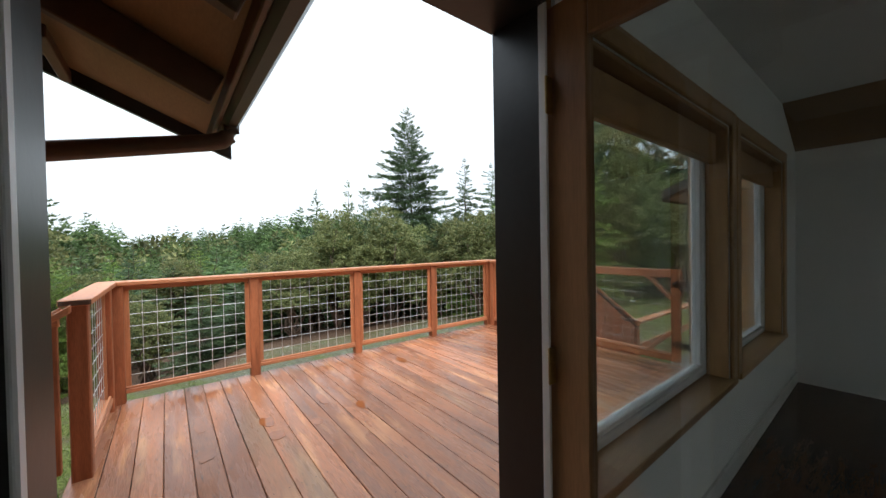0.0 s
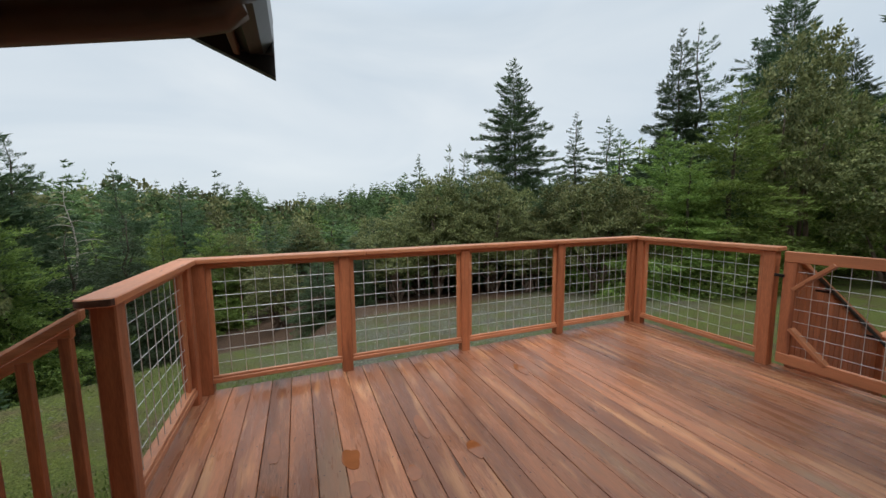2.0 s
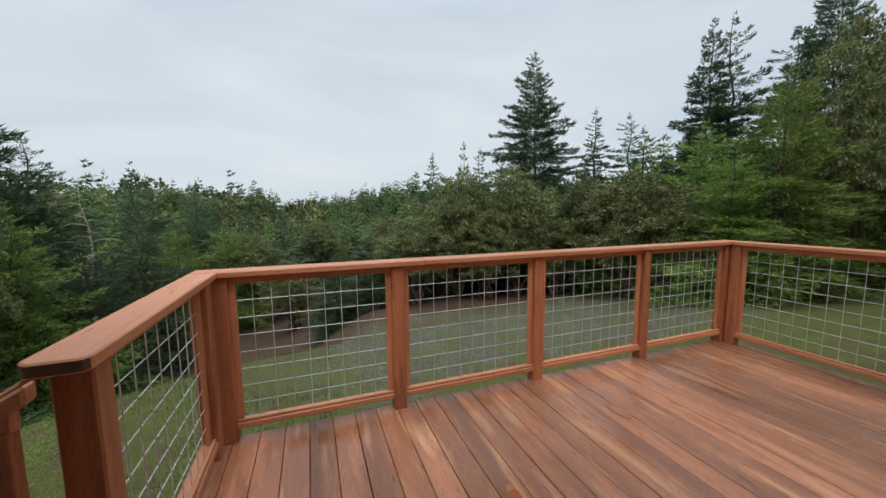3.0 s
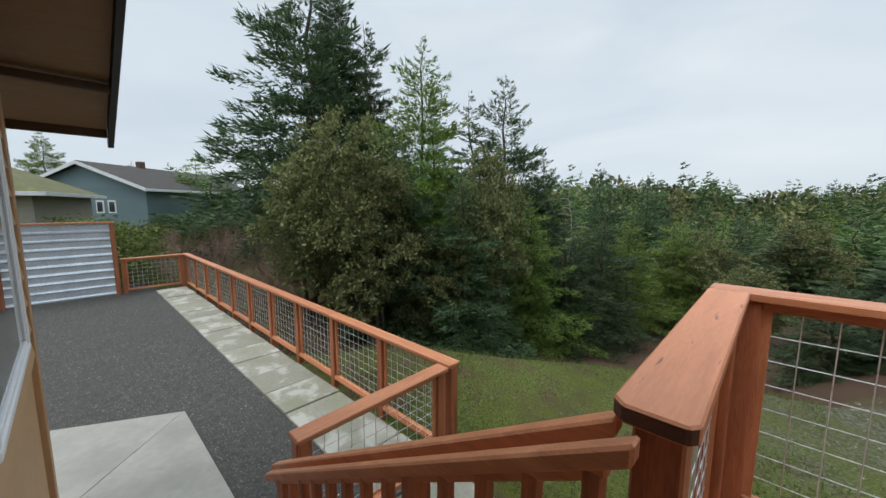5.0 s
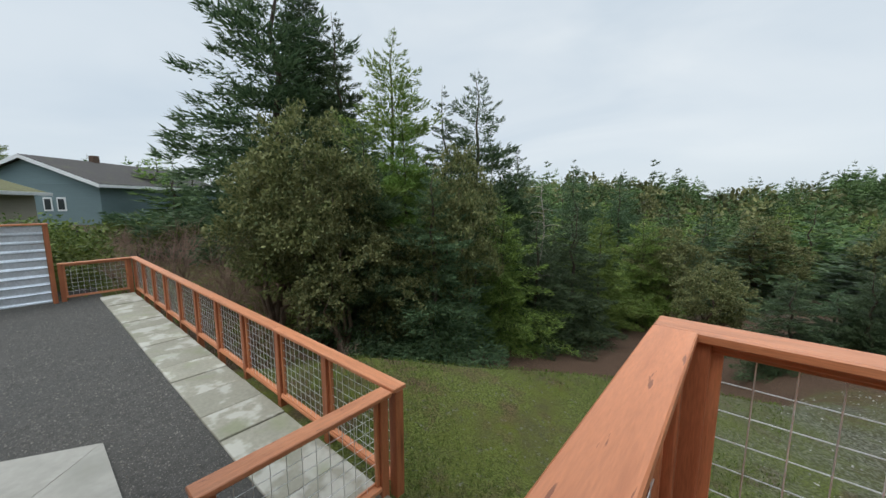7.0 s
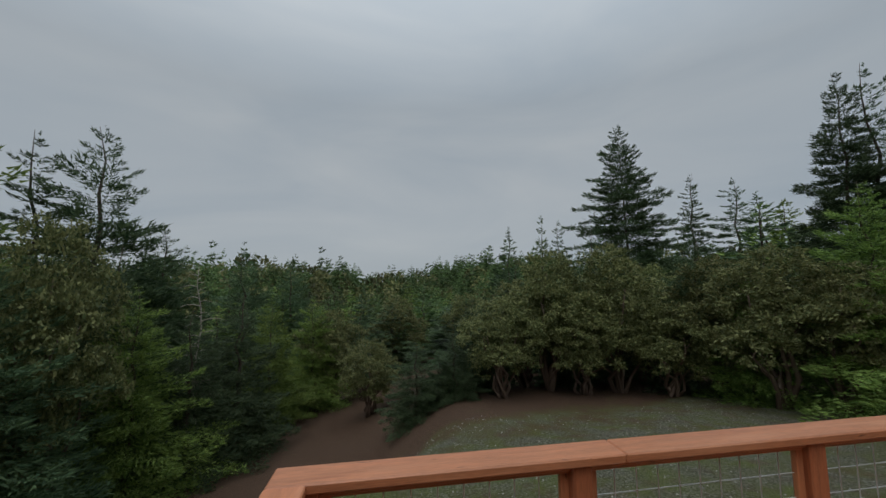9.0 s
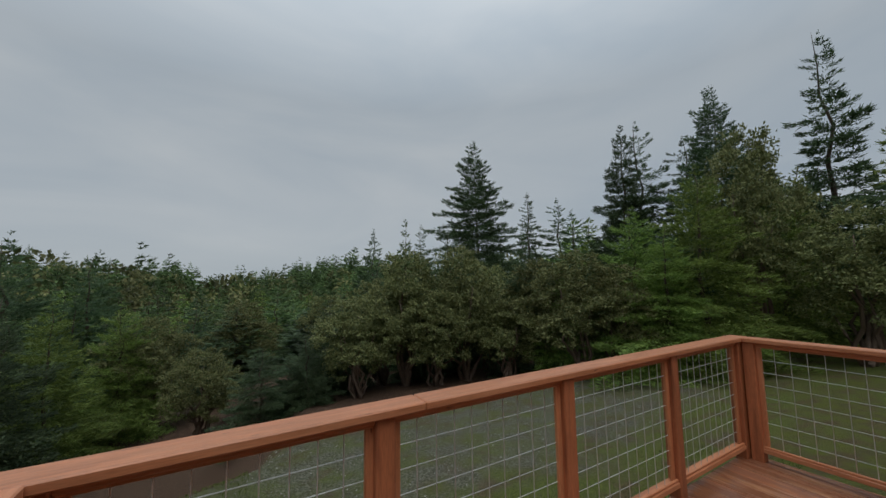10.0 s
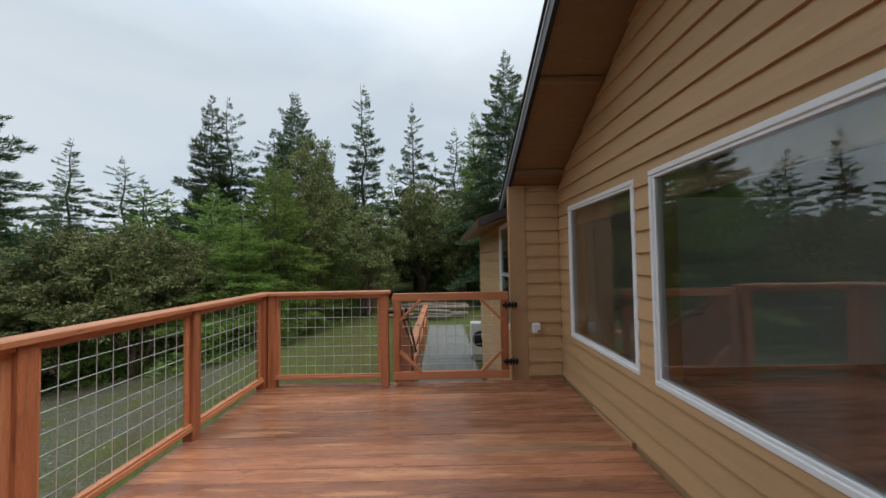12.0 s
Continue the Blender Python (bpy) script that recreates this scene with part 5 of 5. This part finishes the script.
for k, (az, d, el, r) in enumerate([(-61, 12, 0.25, 2.2), (-57, 11, 0.08, 1.7), (-38, 12.5, 0.17, 1.5), (-66, 12.5, 0.10, 1.7), (17.6, 14, -0.018, 1.6), (24.8, 15.5, 0.10, 2.0), (29.5, 14.8, 0.0, 1.6), (34, 15.5, 0.11, 2.0), (40.5, 15, -0.03, 1.5), (51, 14.5, 0.09, 1.9), (21, 16.5, 0.03, 1.8), (56, 14.5, 0.05, 1.6), (38, 18, 0.06, 1.8),
                                    (46, 16, 0.07, 1.9), (79.5, 17, 0.15, 1.8), (88, 22, 0.22, 2.4), (94, 20, 0.2, 2.2), (12.5, 26, -0.02, 2.0), (-8, 24, -0.05, 2.2), (2, 28, -0.03, 2.3), (-2.5, 19, -0.13, 1.6), (71.5, 18, 0.34, 1.9), (-53.5, 12.5, 0.02, 1.5), (-47, 11.5, -0.06, 1.4)]):
    x, y = polar(az, d)
    madrone(x, y, 1.5 + el * d, r, k)

# a bare dead tree before the left woods
x, y = polar(-25.0, 16.2)
dead = thing("dead_tree", "bare pale grey dead tree with thin drooping twigs", "tree")
H = 2.5 - height(x, y)
place("trunk", from_lists("trunk", *tube_lists([(0.10 * math.sin(i * 1.3), 0.06 * math.sin(i * 2.1), H * i / 9 - 0.2 * (i == 0)) for i in range(10)], [0.075 * (1 - 0.93 * i / 9) for i in range(10)], 7), PALE_BARK, True), dead)
rng = np.random.default_rng(5)
for k in range(34):
    f, a = 0.3 + 0.66 * k / 34, k * 2.4 + rng.random()
    L = (1.25 - 0.8 * f) * (0.6 + 0.6 * rng.random())
    pts = [(0.10 * math.sin(f * 11.7) + L * s * math.cos(a) + 0.04 * rng.normal() * (s > 0), L * s * math.sin(a) + 0.04 * rng.normal() * (s > 0), H * f + L * (0.5 * s - 0.55 * s * s)) for s in (0, 0.25, 0.5, 0.75, 1)]
    place("branch", from_lists("branch", *tube_lists(pts, [0.018, 0.014, 0.010, 0.007, 0.004], 4), PALE_BARK, True), dead)

dead.matrix_basis = Matrix.Translation((x, y, height(x, y)))

# the woods behind: nearer trees singly, far ones as one mass
rng = np.random.default_rng(11)
for k in range(70):
    az, d = -27 + 75 * rng.random(), 24 + 34 * rng.random()
    el = -0.03 + (0.07 if k % 9 == 0 else 0.035) * rng.random() - 0.04 * (d < 34)
    x, y = polar(az, d)
    fir(x, y, 1.5 + el * d, 1.9 + 1.3 * rng.random(), "mid", k, "woodland firs")
for k in range(46):
    az = (50 + 62 * rng.random()) if k % 2 else (-80 + 46 * rng.random())
    d = 30 + 22 * rng.random()
    x, y = polar(az, d)
    fir(x, y, 1.5 + (0.12 + 0.12 * rng.random()) * d * (1.0 if k % 2 else 0.55), 2.2 + 1.2 * rng.random(), "mid", k + 5, "woodland firs")
SMALL = [fir_crown(60 + i, 12.0, 3.6 + 0.4 * i, rows=1.0, ring=4, dense=8.0, size=0.95, wide=0.22, bare=0.0, ragged=0.35, power=0.95, bushy=0.2) for i in range(4)]
ROUND = [crown_leaves(70 + i, [(0, 0, 7.0, 2.6, 2.6), (1.6, 0.5, 4.6, 2.2, 2.2), (-1.5, -0.4, 4.4, 2.3, 2.2), (0.2, -1.5, 2.6, 2.2, 1.8)], 5, 1.1, 5, 0.8) for i in range(2)]
mass, leafy, mass_tint, leafy_tint = [], [], [], []
for k in range(1900):
    az, d = (-85 + 190 * rng.random()) if k < 1200 else (-34 + 62 * rng.random()), 42 + 230 * rng.random() ** 1.35
    x, y = polar(az, d)
    rnd = k % 4 == 0 and d < 150
    z, s = height(x, y) - 0.5, (0.56 + 0.34 * rng.random() + 0.2 * (rng.random() < 0.15)) * (8.5 + 9.5 * float(smooth(50, 140, d))) / 12
    a = rng.random() * 6.28
    c = ROUND[k % 2] if rnd else SMALL[rng.integers(4)]
    rot = np.array([[math.cos(a), -math.sin(a), 0], [math.sin(a), math.cos(a), 0], [0, 0, 1.0]])
    (leafy_tint if rnd else mass_tint).append(np.full(len(c), 0.9 * rng.random() ** 1.5 - 0.42))
    (leafy if rnd else mass).append((c * s) @ rot.T + np.array([x, y, z]))
tagged(new("far_broadleaf_woods", quads("far_broadleaf_woods", np.concatenate(leafy), MADRONE, np.concatenate(leafy_tint))), "distant round-crowned broadleaf trees among the firs", "woods", kind="stuff")
tagged(new("far_woods", quads("far_woods", np.concatenate(mass), FIR_FAR, np.concatenate(mass_tint))), "distant dense fir woods up to the ridge", "woods", kind="stuff")

# bare grey trees, brush and shrubs


def twiggy(seed, H, spread, mat, name, label, category, at, n=9, forks=4, r0=0.035):
    r = np.random.default_rng(seed)
    ch = []

    def grow(p, d, L, rad, depth):
        q = p + d * L
        m = p + d * L * 0.5 + 0.06 * L * r.normal(size=3)
        ch.append(tube_lists([p, m, q], [rad, rad * 0.8, rad * 0.6], 4))
        if depth:
            for _ in range(forks if depth > 1 else forks - 1):
                grow(p + d * L * (0.45 + 0.55 * r.random()), unit(d + spread * r.normal(size=3) + np.array([0, 0, 0.15])), L * (0.45 + 0.25 * r.random()), rad * 0.5, depth - 1)
    for _ in range(n):
        d = unit(np.array([0.4 * r.normal(), 0.4 * r.normal(), 1.0]))
        grow(np.array([0.15 * r.normal(), 0.15 * r.normal(), -0.1]), d, H * 0.45 * (0.7 + 0.5 * r.random()), r0, 3)
    ob = new(name, from_lists(name, *join_lists(ch), mat))
    ob.location = at
    return tagged(ob, label, category, kind="")


for k, (az, d, H_) in enumerate([(-24, 17, 3.2), (-22.5, 18, 3.0)]):
    x, y = polar(az, d)
    z = height(x, y)
    lift = 1.2 if az < 0 else 2.2
    twiggy(k, H_ + lift, 0.5, DEADWOOD, "bare_tree", "leafless grey-barked tree with fine twigs", "tree", (x, y, z), 2, 4, 0.05)
for k, (x, y, H_) in enumerate([(-11.2, 1.7, 1.9), (-12.4, 2.4, 2.2), (-10.0, 2.2, 1.8), (-13.6, 1.6, 2.2), (-9.0, 2.4, 1.6), (-13.8, 0.4, 2.0), (-11.6, 3.4, 2.4), (-7.9, 2.9, 1.4), (-15.0, 0.9, 2.3), (-16.5, 2.2, 2.5), (-18.0, 0.8, 2.4), (-14.6, 3.6, 2.4), (-18.6, 3.2, 2.6), (-17.0, 4.6, 2.6), (-8.5, 1.5, 1.3), (-7.0, 1.8, 1.2), (-6.3, 2.7, 1.3), (-9.6, 1.3, 1.5), (-5.6, 3.0, 1.2), (-10.6, 1.1, 1.6), (-7.4, 3.6, 1.6), (-12.0, 1.0, 1.6), (-13.0, 2.9, 2.0)]):
    twiggy(100 + k, H_, 0.42, TWIG, "brush", "leafless brown brush beyond the fence", "bush", (x, y, height(x, y)), 10, 4, 0.014)
SHRUBS = [quads("leaves", crown_leaves(80 + i, [(0, 0, 0.75, 0.8, 0.6), (0.6, 0.2, 0.5, 0.6, 0.5), (-0.5, -0.3, 0.5, 0.6, 0.45)], 40, 0.10, 34, 0.26), SHRUB) for i in range(2)]
SHRUB_STEM = limbs(90, (0, 0, -0.1), [(0.3, 0.1, 0.7), (-0.3, 0.2, 0.7), (0, -0.3, 0.8), (0.5, 0.2, 0.5), (-0.5, -0.3, 0.5)], 0.03, BARK, "stem")
for k, (x, y, s, hgt) in enumerate([(-14.2, -1.3, 1.3, 1.9), (-15.4, -2.2, 1.5, 2.0), (-16.4, -0.6, 1.5, 2.1), (-22.0, 1.9, 1.7, 2.3), (-19.5, -1.4, 1.8, 2.3), (-17.2, -3.4, 1.6, 1.9), (-24, 4.0, 1.8, 2.4)]):
    t = thing("shrub", "leafy yellow-green shrub beyond the metal fence", "bush", "shrubs")
    place("stem", SHRUB_STEM, t)
    place("leaves", SHRUBS[k % 2], t)
    t.matrix_basis = Matrix.LocRotScale((x, y, height(x, y)), Euler((0, 0, k * 1.3)), (s, s, 0.78 * hgt / 1.35))

# ---- neighbouring houses ----


def house(label, cx, cy, turn, L, W, eave, ridge, z0, wall_mat, roof_mat, windows, hip=False):
    """A gabled house; windows on the long front: (u, width, sill, head)."""
    h = thing("neighbour_house", label, "house", "neighbouring houses")
    box("wall", h, (-L / 2, -W / 2, 0), (L / 2, W / 2, eave), wall_mat, 0.01)
    if hip:
        e, k = 0.5, L / 2 - W / 2
        v = [(-L / 2 - e, -W / 2 - e, eave), (L / 2 + e, -W / 2 - e, eave), (L / 2 + e, W / 2 + e, eave), (-L / 2 - e, W / 2 + e, eave), (-k, 0, ridge), (k, 0, ridge)]
        place("roof", from_lists("roof", v, [(0, 1, 5, 4), (1, 2, 5), (2, 3, 4, 5), (3, 0, 4), (3, 2, 1, 0)], roof_mat), h)
        for lo, hi in (((-L / 2 - e, -W / 2 - e - 0.04, eave - 0.12), (L / 2 + e, -W / 2 - e, eave + 0.03)), ((L / 2 + e, -W / 2 - e, eave - 0.12), (L / 2 + e + 0.04, W / 2 + e, eave + 0.03))):
            box("fascia", h, lo, hi, VINYL)
    for s in (() if hip else (-1, 1)):
        prism("gable", h, [(s * L / 2, -W / 2, eave), (s * L / 2, W / 2, eave), (s * L / 2, 0, ridge - 0.06)], (-s * 0.12, 0, 0), wall_mat)
        slope = (ridge - eave) / (W / 2)
        o = 0.45
        prism("roof", h, [(-L / 2 - o, 0, ridge), (-L / 2 - o, s * (W / 2 + o), eave - slope * o), (-L / 2 - o, s * (W / 2 + o), eave - slope * o + 0.14), (-L / 2 - o, 0, ridge + 0.14)], (L + 2 * o, 0, 0), roof_mat)
        for e in (-1, 1):
            prism("barge_board", h, [(e * (L / 2 + o + 0.01), 0, ridge - 0.12), (e * (L / 2 + o + 0.01), s * (W / 2 + o), eave - slope * o - 0.12), (e * (L / 2 + o + 0.01), s * (W / 2 + o), eave - slope * o + 0.12), (e * (L / 2 + o + 0.01), 0, ridge + 0.12)], (e * 0.03, 0, 0), VINYL)
        box("fascia", h, (-L / 2 - o, s * (W / 2 + o + 0.02) - 0.02, eave - slope * o - 0.1), (L / 2 + o, s * (W / 2 + o + 0.02) + 0.02, eave - slope * o + 0.1), VINYL)
    for face, u, w, a, b in windows:
        win = thing("window", "white-framed house window", "", at=(0, 0, 0))
        win.parent = h
        del win["label"]
        if face == "front":
            lo, hi, n = (u - w / 2, -W / 2 - 0.03, a), (u + w / 2, -W / 2 + 0.01, b), (0, -0.012, 0)
            gl, gh = (u - w / 2 + 0.1, -W / 2 - 0.045, a + 0.1), (u + w / 2 - 0.1, -W / 2 - 0.031, b - 0.1)
        else:
            lo, hi = (L / 2 - 0.01, u - w / 2, a), (L / 2 + 0.03, u + w / 2, b)
            gl, gh = (L / 2 + 0.031, u - w / 2 + 0.1, a + 0.1), (L / 2 + 0.045, u + w / 2 - 0.1, b - 0.1)
        box("frame", win, lo, hi, VINYL, 0.01)
        box("pane", win, gl, gh, DARKGLASS, 0)
    box("skylight", h, (L * 0.2, -W * 0.22, ridge - (ridge - eave) * 0.44 + 0.12), (L * 0.2 + 0.9, -W * 0.14, ridge - (ridge - eave) * 0.44 + 0.32), VINYL, 0.02)
    box("chimney", h, (L * 0.1, -0.2, ridge - 0.1), (L * 0.1 + 0.5, 0.2, ridge + 0.6), BROWN, 0.02)
    h.matrix_basis = pose(cx, cy, z0, 0, 0, turn)
    return h


house("single-storey blue-grey house with white trim and dark shingle roof", -39.5, 3.7, -50, 12, 9, 2.7, 4.4, -0.1, BLUESIDE, SHINGLE, [("side", 1.0, 0.6, 0.9, 1.8), ("side", 1.9, 0.6, 0.9, 1.8), ("front", 4, 1.6, 0.7, 2.1)])
house("beige house with a mossy green roof behind the metal fence", -25, -6.2, 75, 9, 7, 2.75, 4.7, -0.9, BEIGE, MOSSY, [("front", 3.6, 0.8, 0.9, 2.3), ("front", 2.0, 1.3, 0.7, 2.4), ("front", -0.5, 1.3, 0.7, 2.4)], True)
fx, fy = polar(-91.5, 44)
fir(fx, fy, 1.5 + 0.135 * 44, 2.6, "green", 3)

# ---- seen far off between the trunks ----
far_fence = thing("field_fence", "dark wooden post and rail fence beyond the trees", "fence", at=(17, 16, -3))
fx0, fy0 = polar(30, 24)
fx1, fy1 = polar(52, 24)
for i in range(9):
    t = i / 8
    x, y = fx0 + (fx1 - fx0) * t, fy0 + (fy1 - fy0) * t
    z = height(x, y)
    box("post", far_fence, (x - 0.05, y - 0.05, z - 0.2), (x + 0.05, y + 0.05, z + 1.15), BARK)
    if i:
        for dz in (0.45, 0.95):
            beam("rail", far_fence, (px_, py_, pz_ + dz), (x, y, z + dz), 0.04, 0.12, BARK)
    px_, py_, pz_ = x, y, z
hx, hy = polar(42, 44)
house("small grey house far off between the trees", hx, hy, -130, 7, 5, 2.3, 3.6, height(hx, hy), BLUESIDE, SHINGLE, [("front", -1.5, 1.0, 0.8, 1.9), ("front", 1.2, 1.4, 0.8, 1.9), ("side", 0, 1.2, 0.8, 1.9)])

# ---- short grass ----
rng = np.random.default_rng(9)
n = 52000
gx_, gy_ = -6.5 + 14 * rng.random(n), 0.5 + 6.5 * rng.random(n) ** 1.3
keep = (np.sin(gx_ * 1.7 + 2 * np.sin(gy_)) + np.cos(gy_ * 2.3 + gx_) + 1.4 * rng.random(n)) > 0.2
keep &= (gx_ < 0.8) | (gy_ < 1.3 + 1.5 * rng.random(n) ** 3)
gx_, gy_ = gx_[keep], gy_[keep]
n = len(gx_)
B = np.stack([gx_, gy_, ground_height(gx_, gy_) - 0.004], 1)
W = unit(np.stack([0.6 * rng.normal(size=n), 0.6 * rng.normal(size=n), np.ones(n)], 1))
tagged(new("grass", quads("grass", sprays(B, W, 0.025 + 0.045 * rng.random(n), 0.006 + 0 * gx_, rng), GRASS)), "short mossy grass blades on the lawn", "grass", kind="stuff")

# pale stones in the rough grass
chunks = []
for k in range(2400):
    x, y = 0.5 + 10 * rng.random(), 3.0 + 6.0 * rng.random()
    s, a = 0.009 + 0.022 * rng.random() ** 3, rng.random() * 6.28
    c, d, z = math.cos(a) * s, math.sin(a) * s, height(x, y)
    chunks.append(([(x + c, y + d, z - 0.008), (x - d, y + c, z - 0.008), (x - c, y - d, z - 0.008), (x + d, y - c, z - 0.008), (x + 0.2 * c, y + 0.2 * d, z + s * 0.6)], [(0, 1, 4), (1, 2, 4), (2, 3, 4), (3, 0, 4)]))
tagged(new("stones", from_lists("stones", *join_lists(chunks), STONES)), "small pale stones scattered in the rough lawn", "stones", kind="stuff")

PUDDLES = [(0.52, -1.35, 0.05, 0.09), (0.92, -1.12, 0.045, 0.10), (0.93, -1.38, 0.05, 0.07), (1.21, -1.36, 0.04, 0.06), (1.61, -1.32, 0.05, 0.08), (2.45, -0.53, 0.05, 0.10), (0.51, -0.87, 0.03, 0.16), (1.38, -0.98, 0.04, 0.12)]
# ---- rain water standing on the boards ----
for k, (x, y, rx, ry) in enumerate(PUDDLES):
    pts = []
    for i in range(40):
        a = 2 * math.pi * i / 40
        w = 1 + 0.4 * noise.noise((math.cos(a) * 1.1 + k * 5.3, math.sin(a) * 1.1 + 0.37, k + 0.5))
        pts.append((x + rx * w * math.cos(a), y + ry * w * math.sin(a), 0.0004))
    p = new("puddle", prism_data("puddle", pts, (0, 0, 0.0012), WATER))
    tagged(p, "small pool of rain water on the deck boards", "puddle", "puddles")

# ---- boards of the deck and of the walls ----
x, k = -0.135, 0
while x < 4.60:
    w = min(0.1420, 4.605 - x)
    y1 = 0.10 if x > -0.02 else 0.02
    y0 = MY + 0.03 if x > FX1 + 0.03 else -2.07
    if w > 0.03:
        me = box_mesh(Vector((w, y1 - y0, 0.038)), DECK, 0.003)
        place("plank", me, deck, Matrix.Translation((x + w / 2, (y0 + y1) / 2, -0.019 - 0.0012 * (k * 7 % 3))))
    x, k = x + 0.1455, k + 1

chunks = []
for k in range(33):
    for j in range(9):
        for s in (0.03, 0.11):
            cx, cy = -0.135 + k * 0.1455 + s, 0.02 - j * 0.405
            if cx > 4.55 or (cx < 0.0 and cy < -2.0):
                continue
            ring = [(cx + 0.0045 * math.cos(a * 1.0472), cy + 0.0045 * math.sin(a * 1.0472), 0.0003) for a in range(6)]
            chunks.append((ring, [(0, 1, 2, 3, 4, 5)]))
screws = place("screw_heads", from_lists("screw_heads", *join_lists(chunks), IRON), deck)
tagged(screws, "dark screw heads along the boards", kind="stuff")

lap_siding(main_wall, lambda u, o, z: (u, MY + o, z), FX1 + 0.04, MX1 - 0.002, 0.045, soffit_m, [(DOOR[0] - 0.08, DOOR[1] + 0.08, DOOR[2], DOOR[3] + 0.045), WA, WB], peaks=(PEAK_M,))
lap_siding(side_wall, lambda u, o, z: (FX1 + o, u, z), MY + 0.024, FY - 0.072, 0.0, lambda u: 2.14)
lap_siding(end_wall, lambda u, o, z: (MX1 - o, u, z), MY + 0.024, -2.932, 0.045, lambda u: 2.245)
lap_siding(wing_wall, lambda u, o, z: (u, FY + o, z), FX0 + 0.092, FX1 - 0.112, 0.54, lambda u: wing_z(u) - 0.01, [WN, WF], peaks=(PX,))
lap_siding(rear_wing, lambda u, o, z: (u, -2.81 + o, z), MX1 + 0.15, 8.28, -0.3, lambda u: 1.92, [WW])
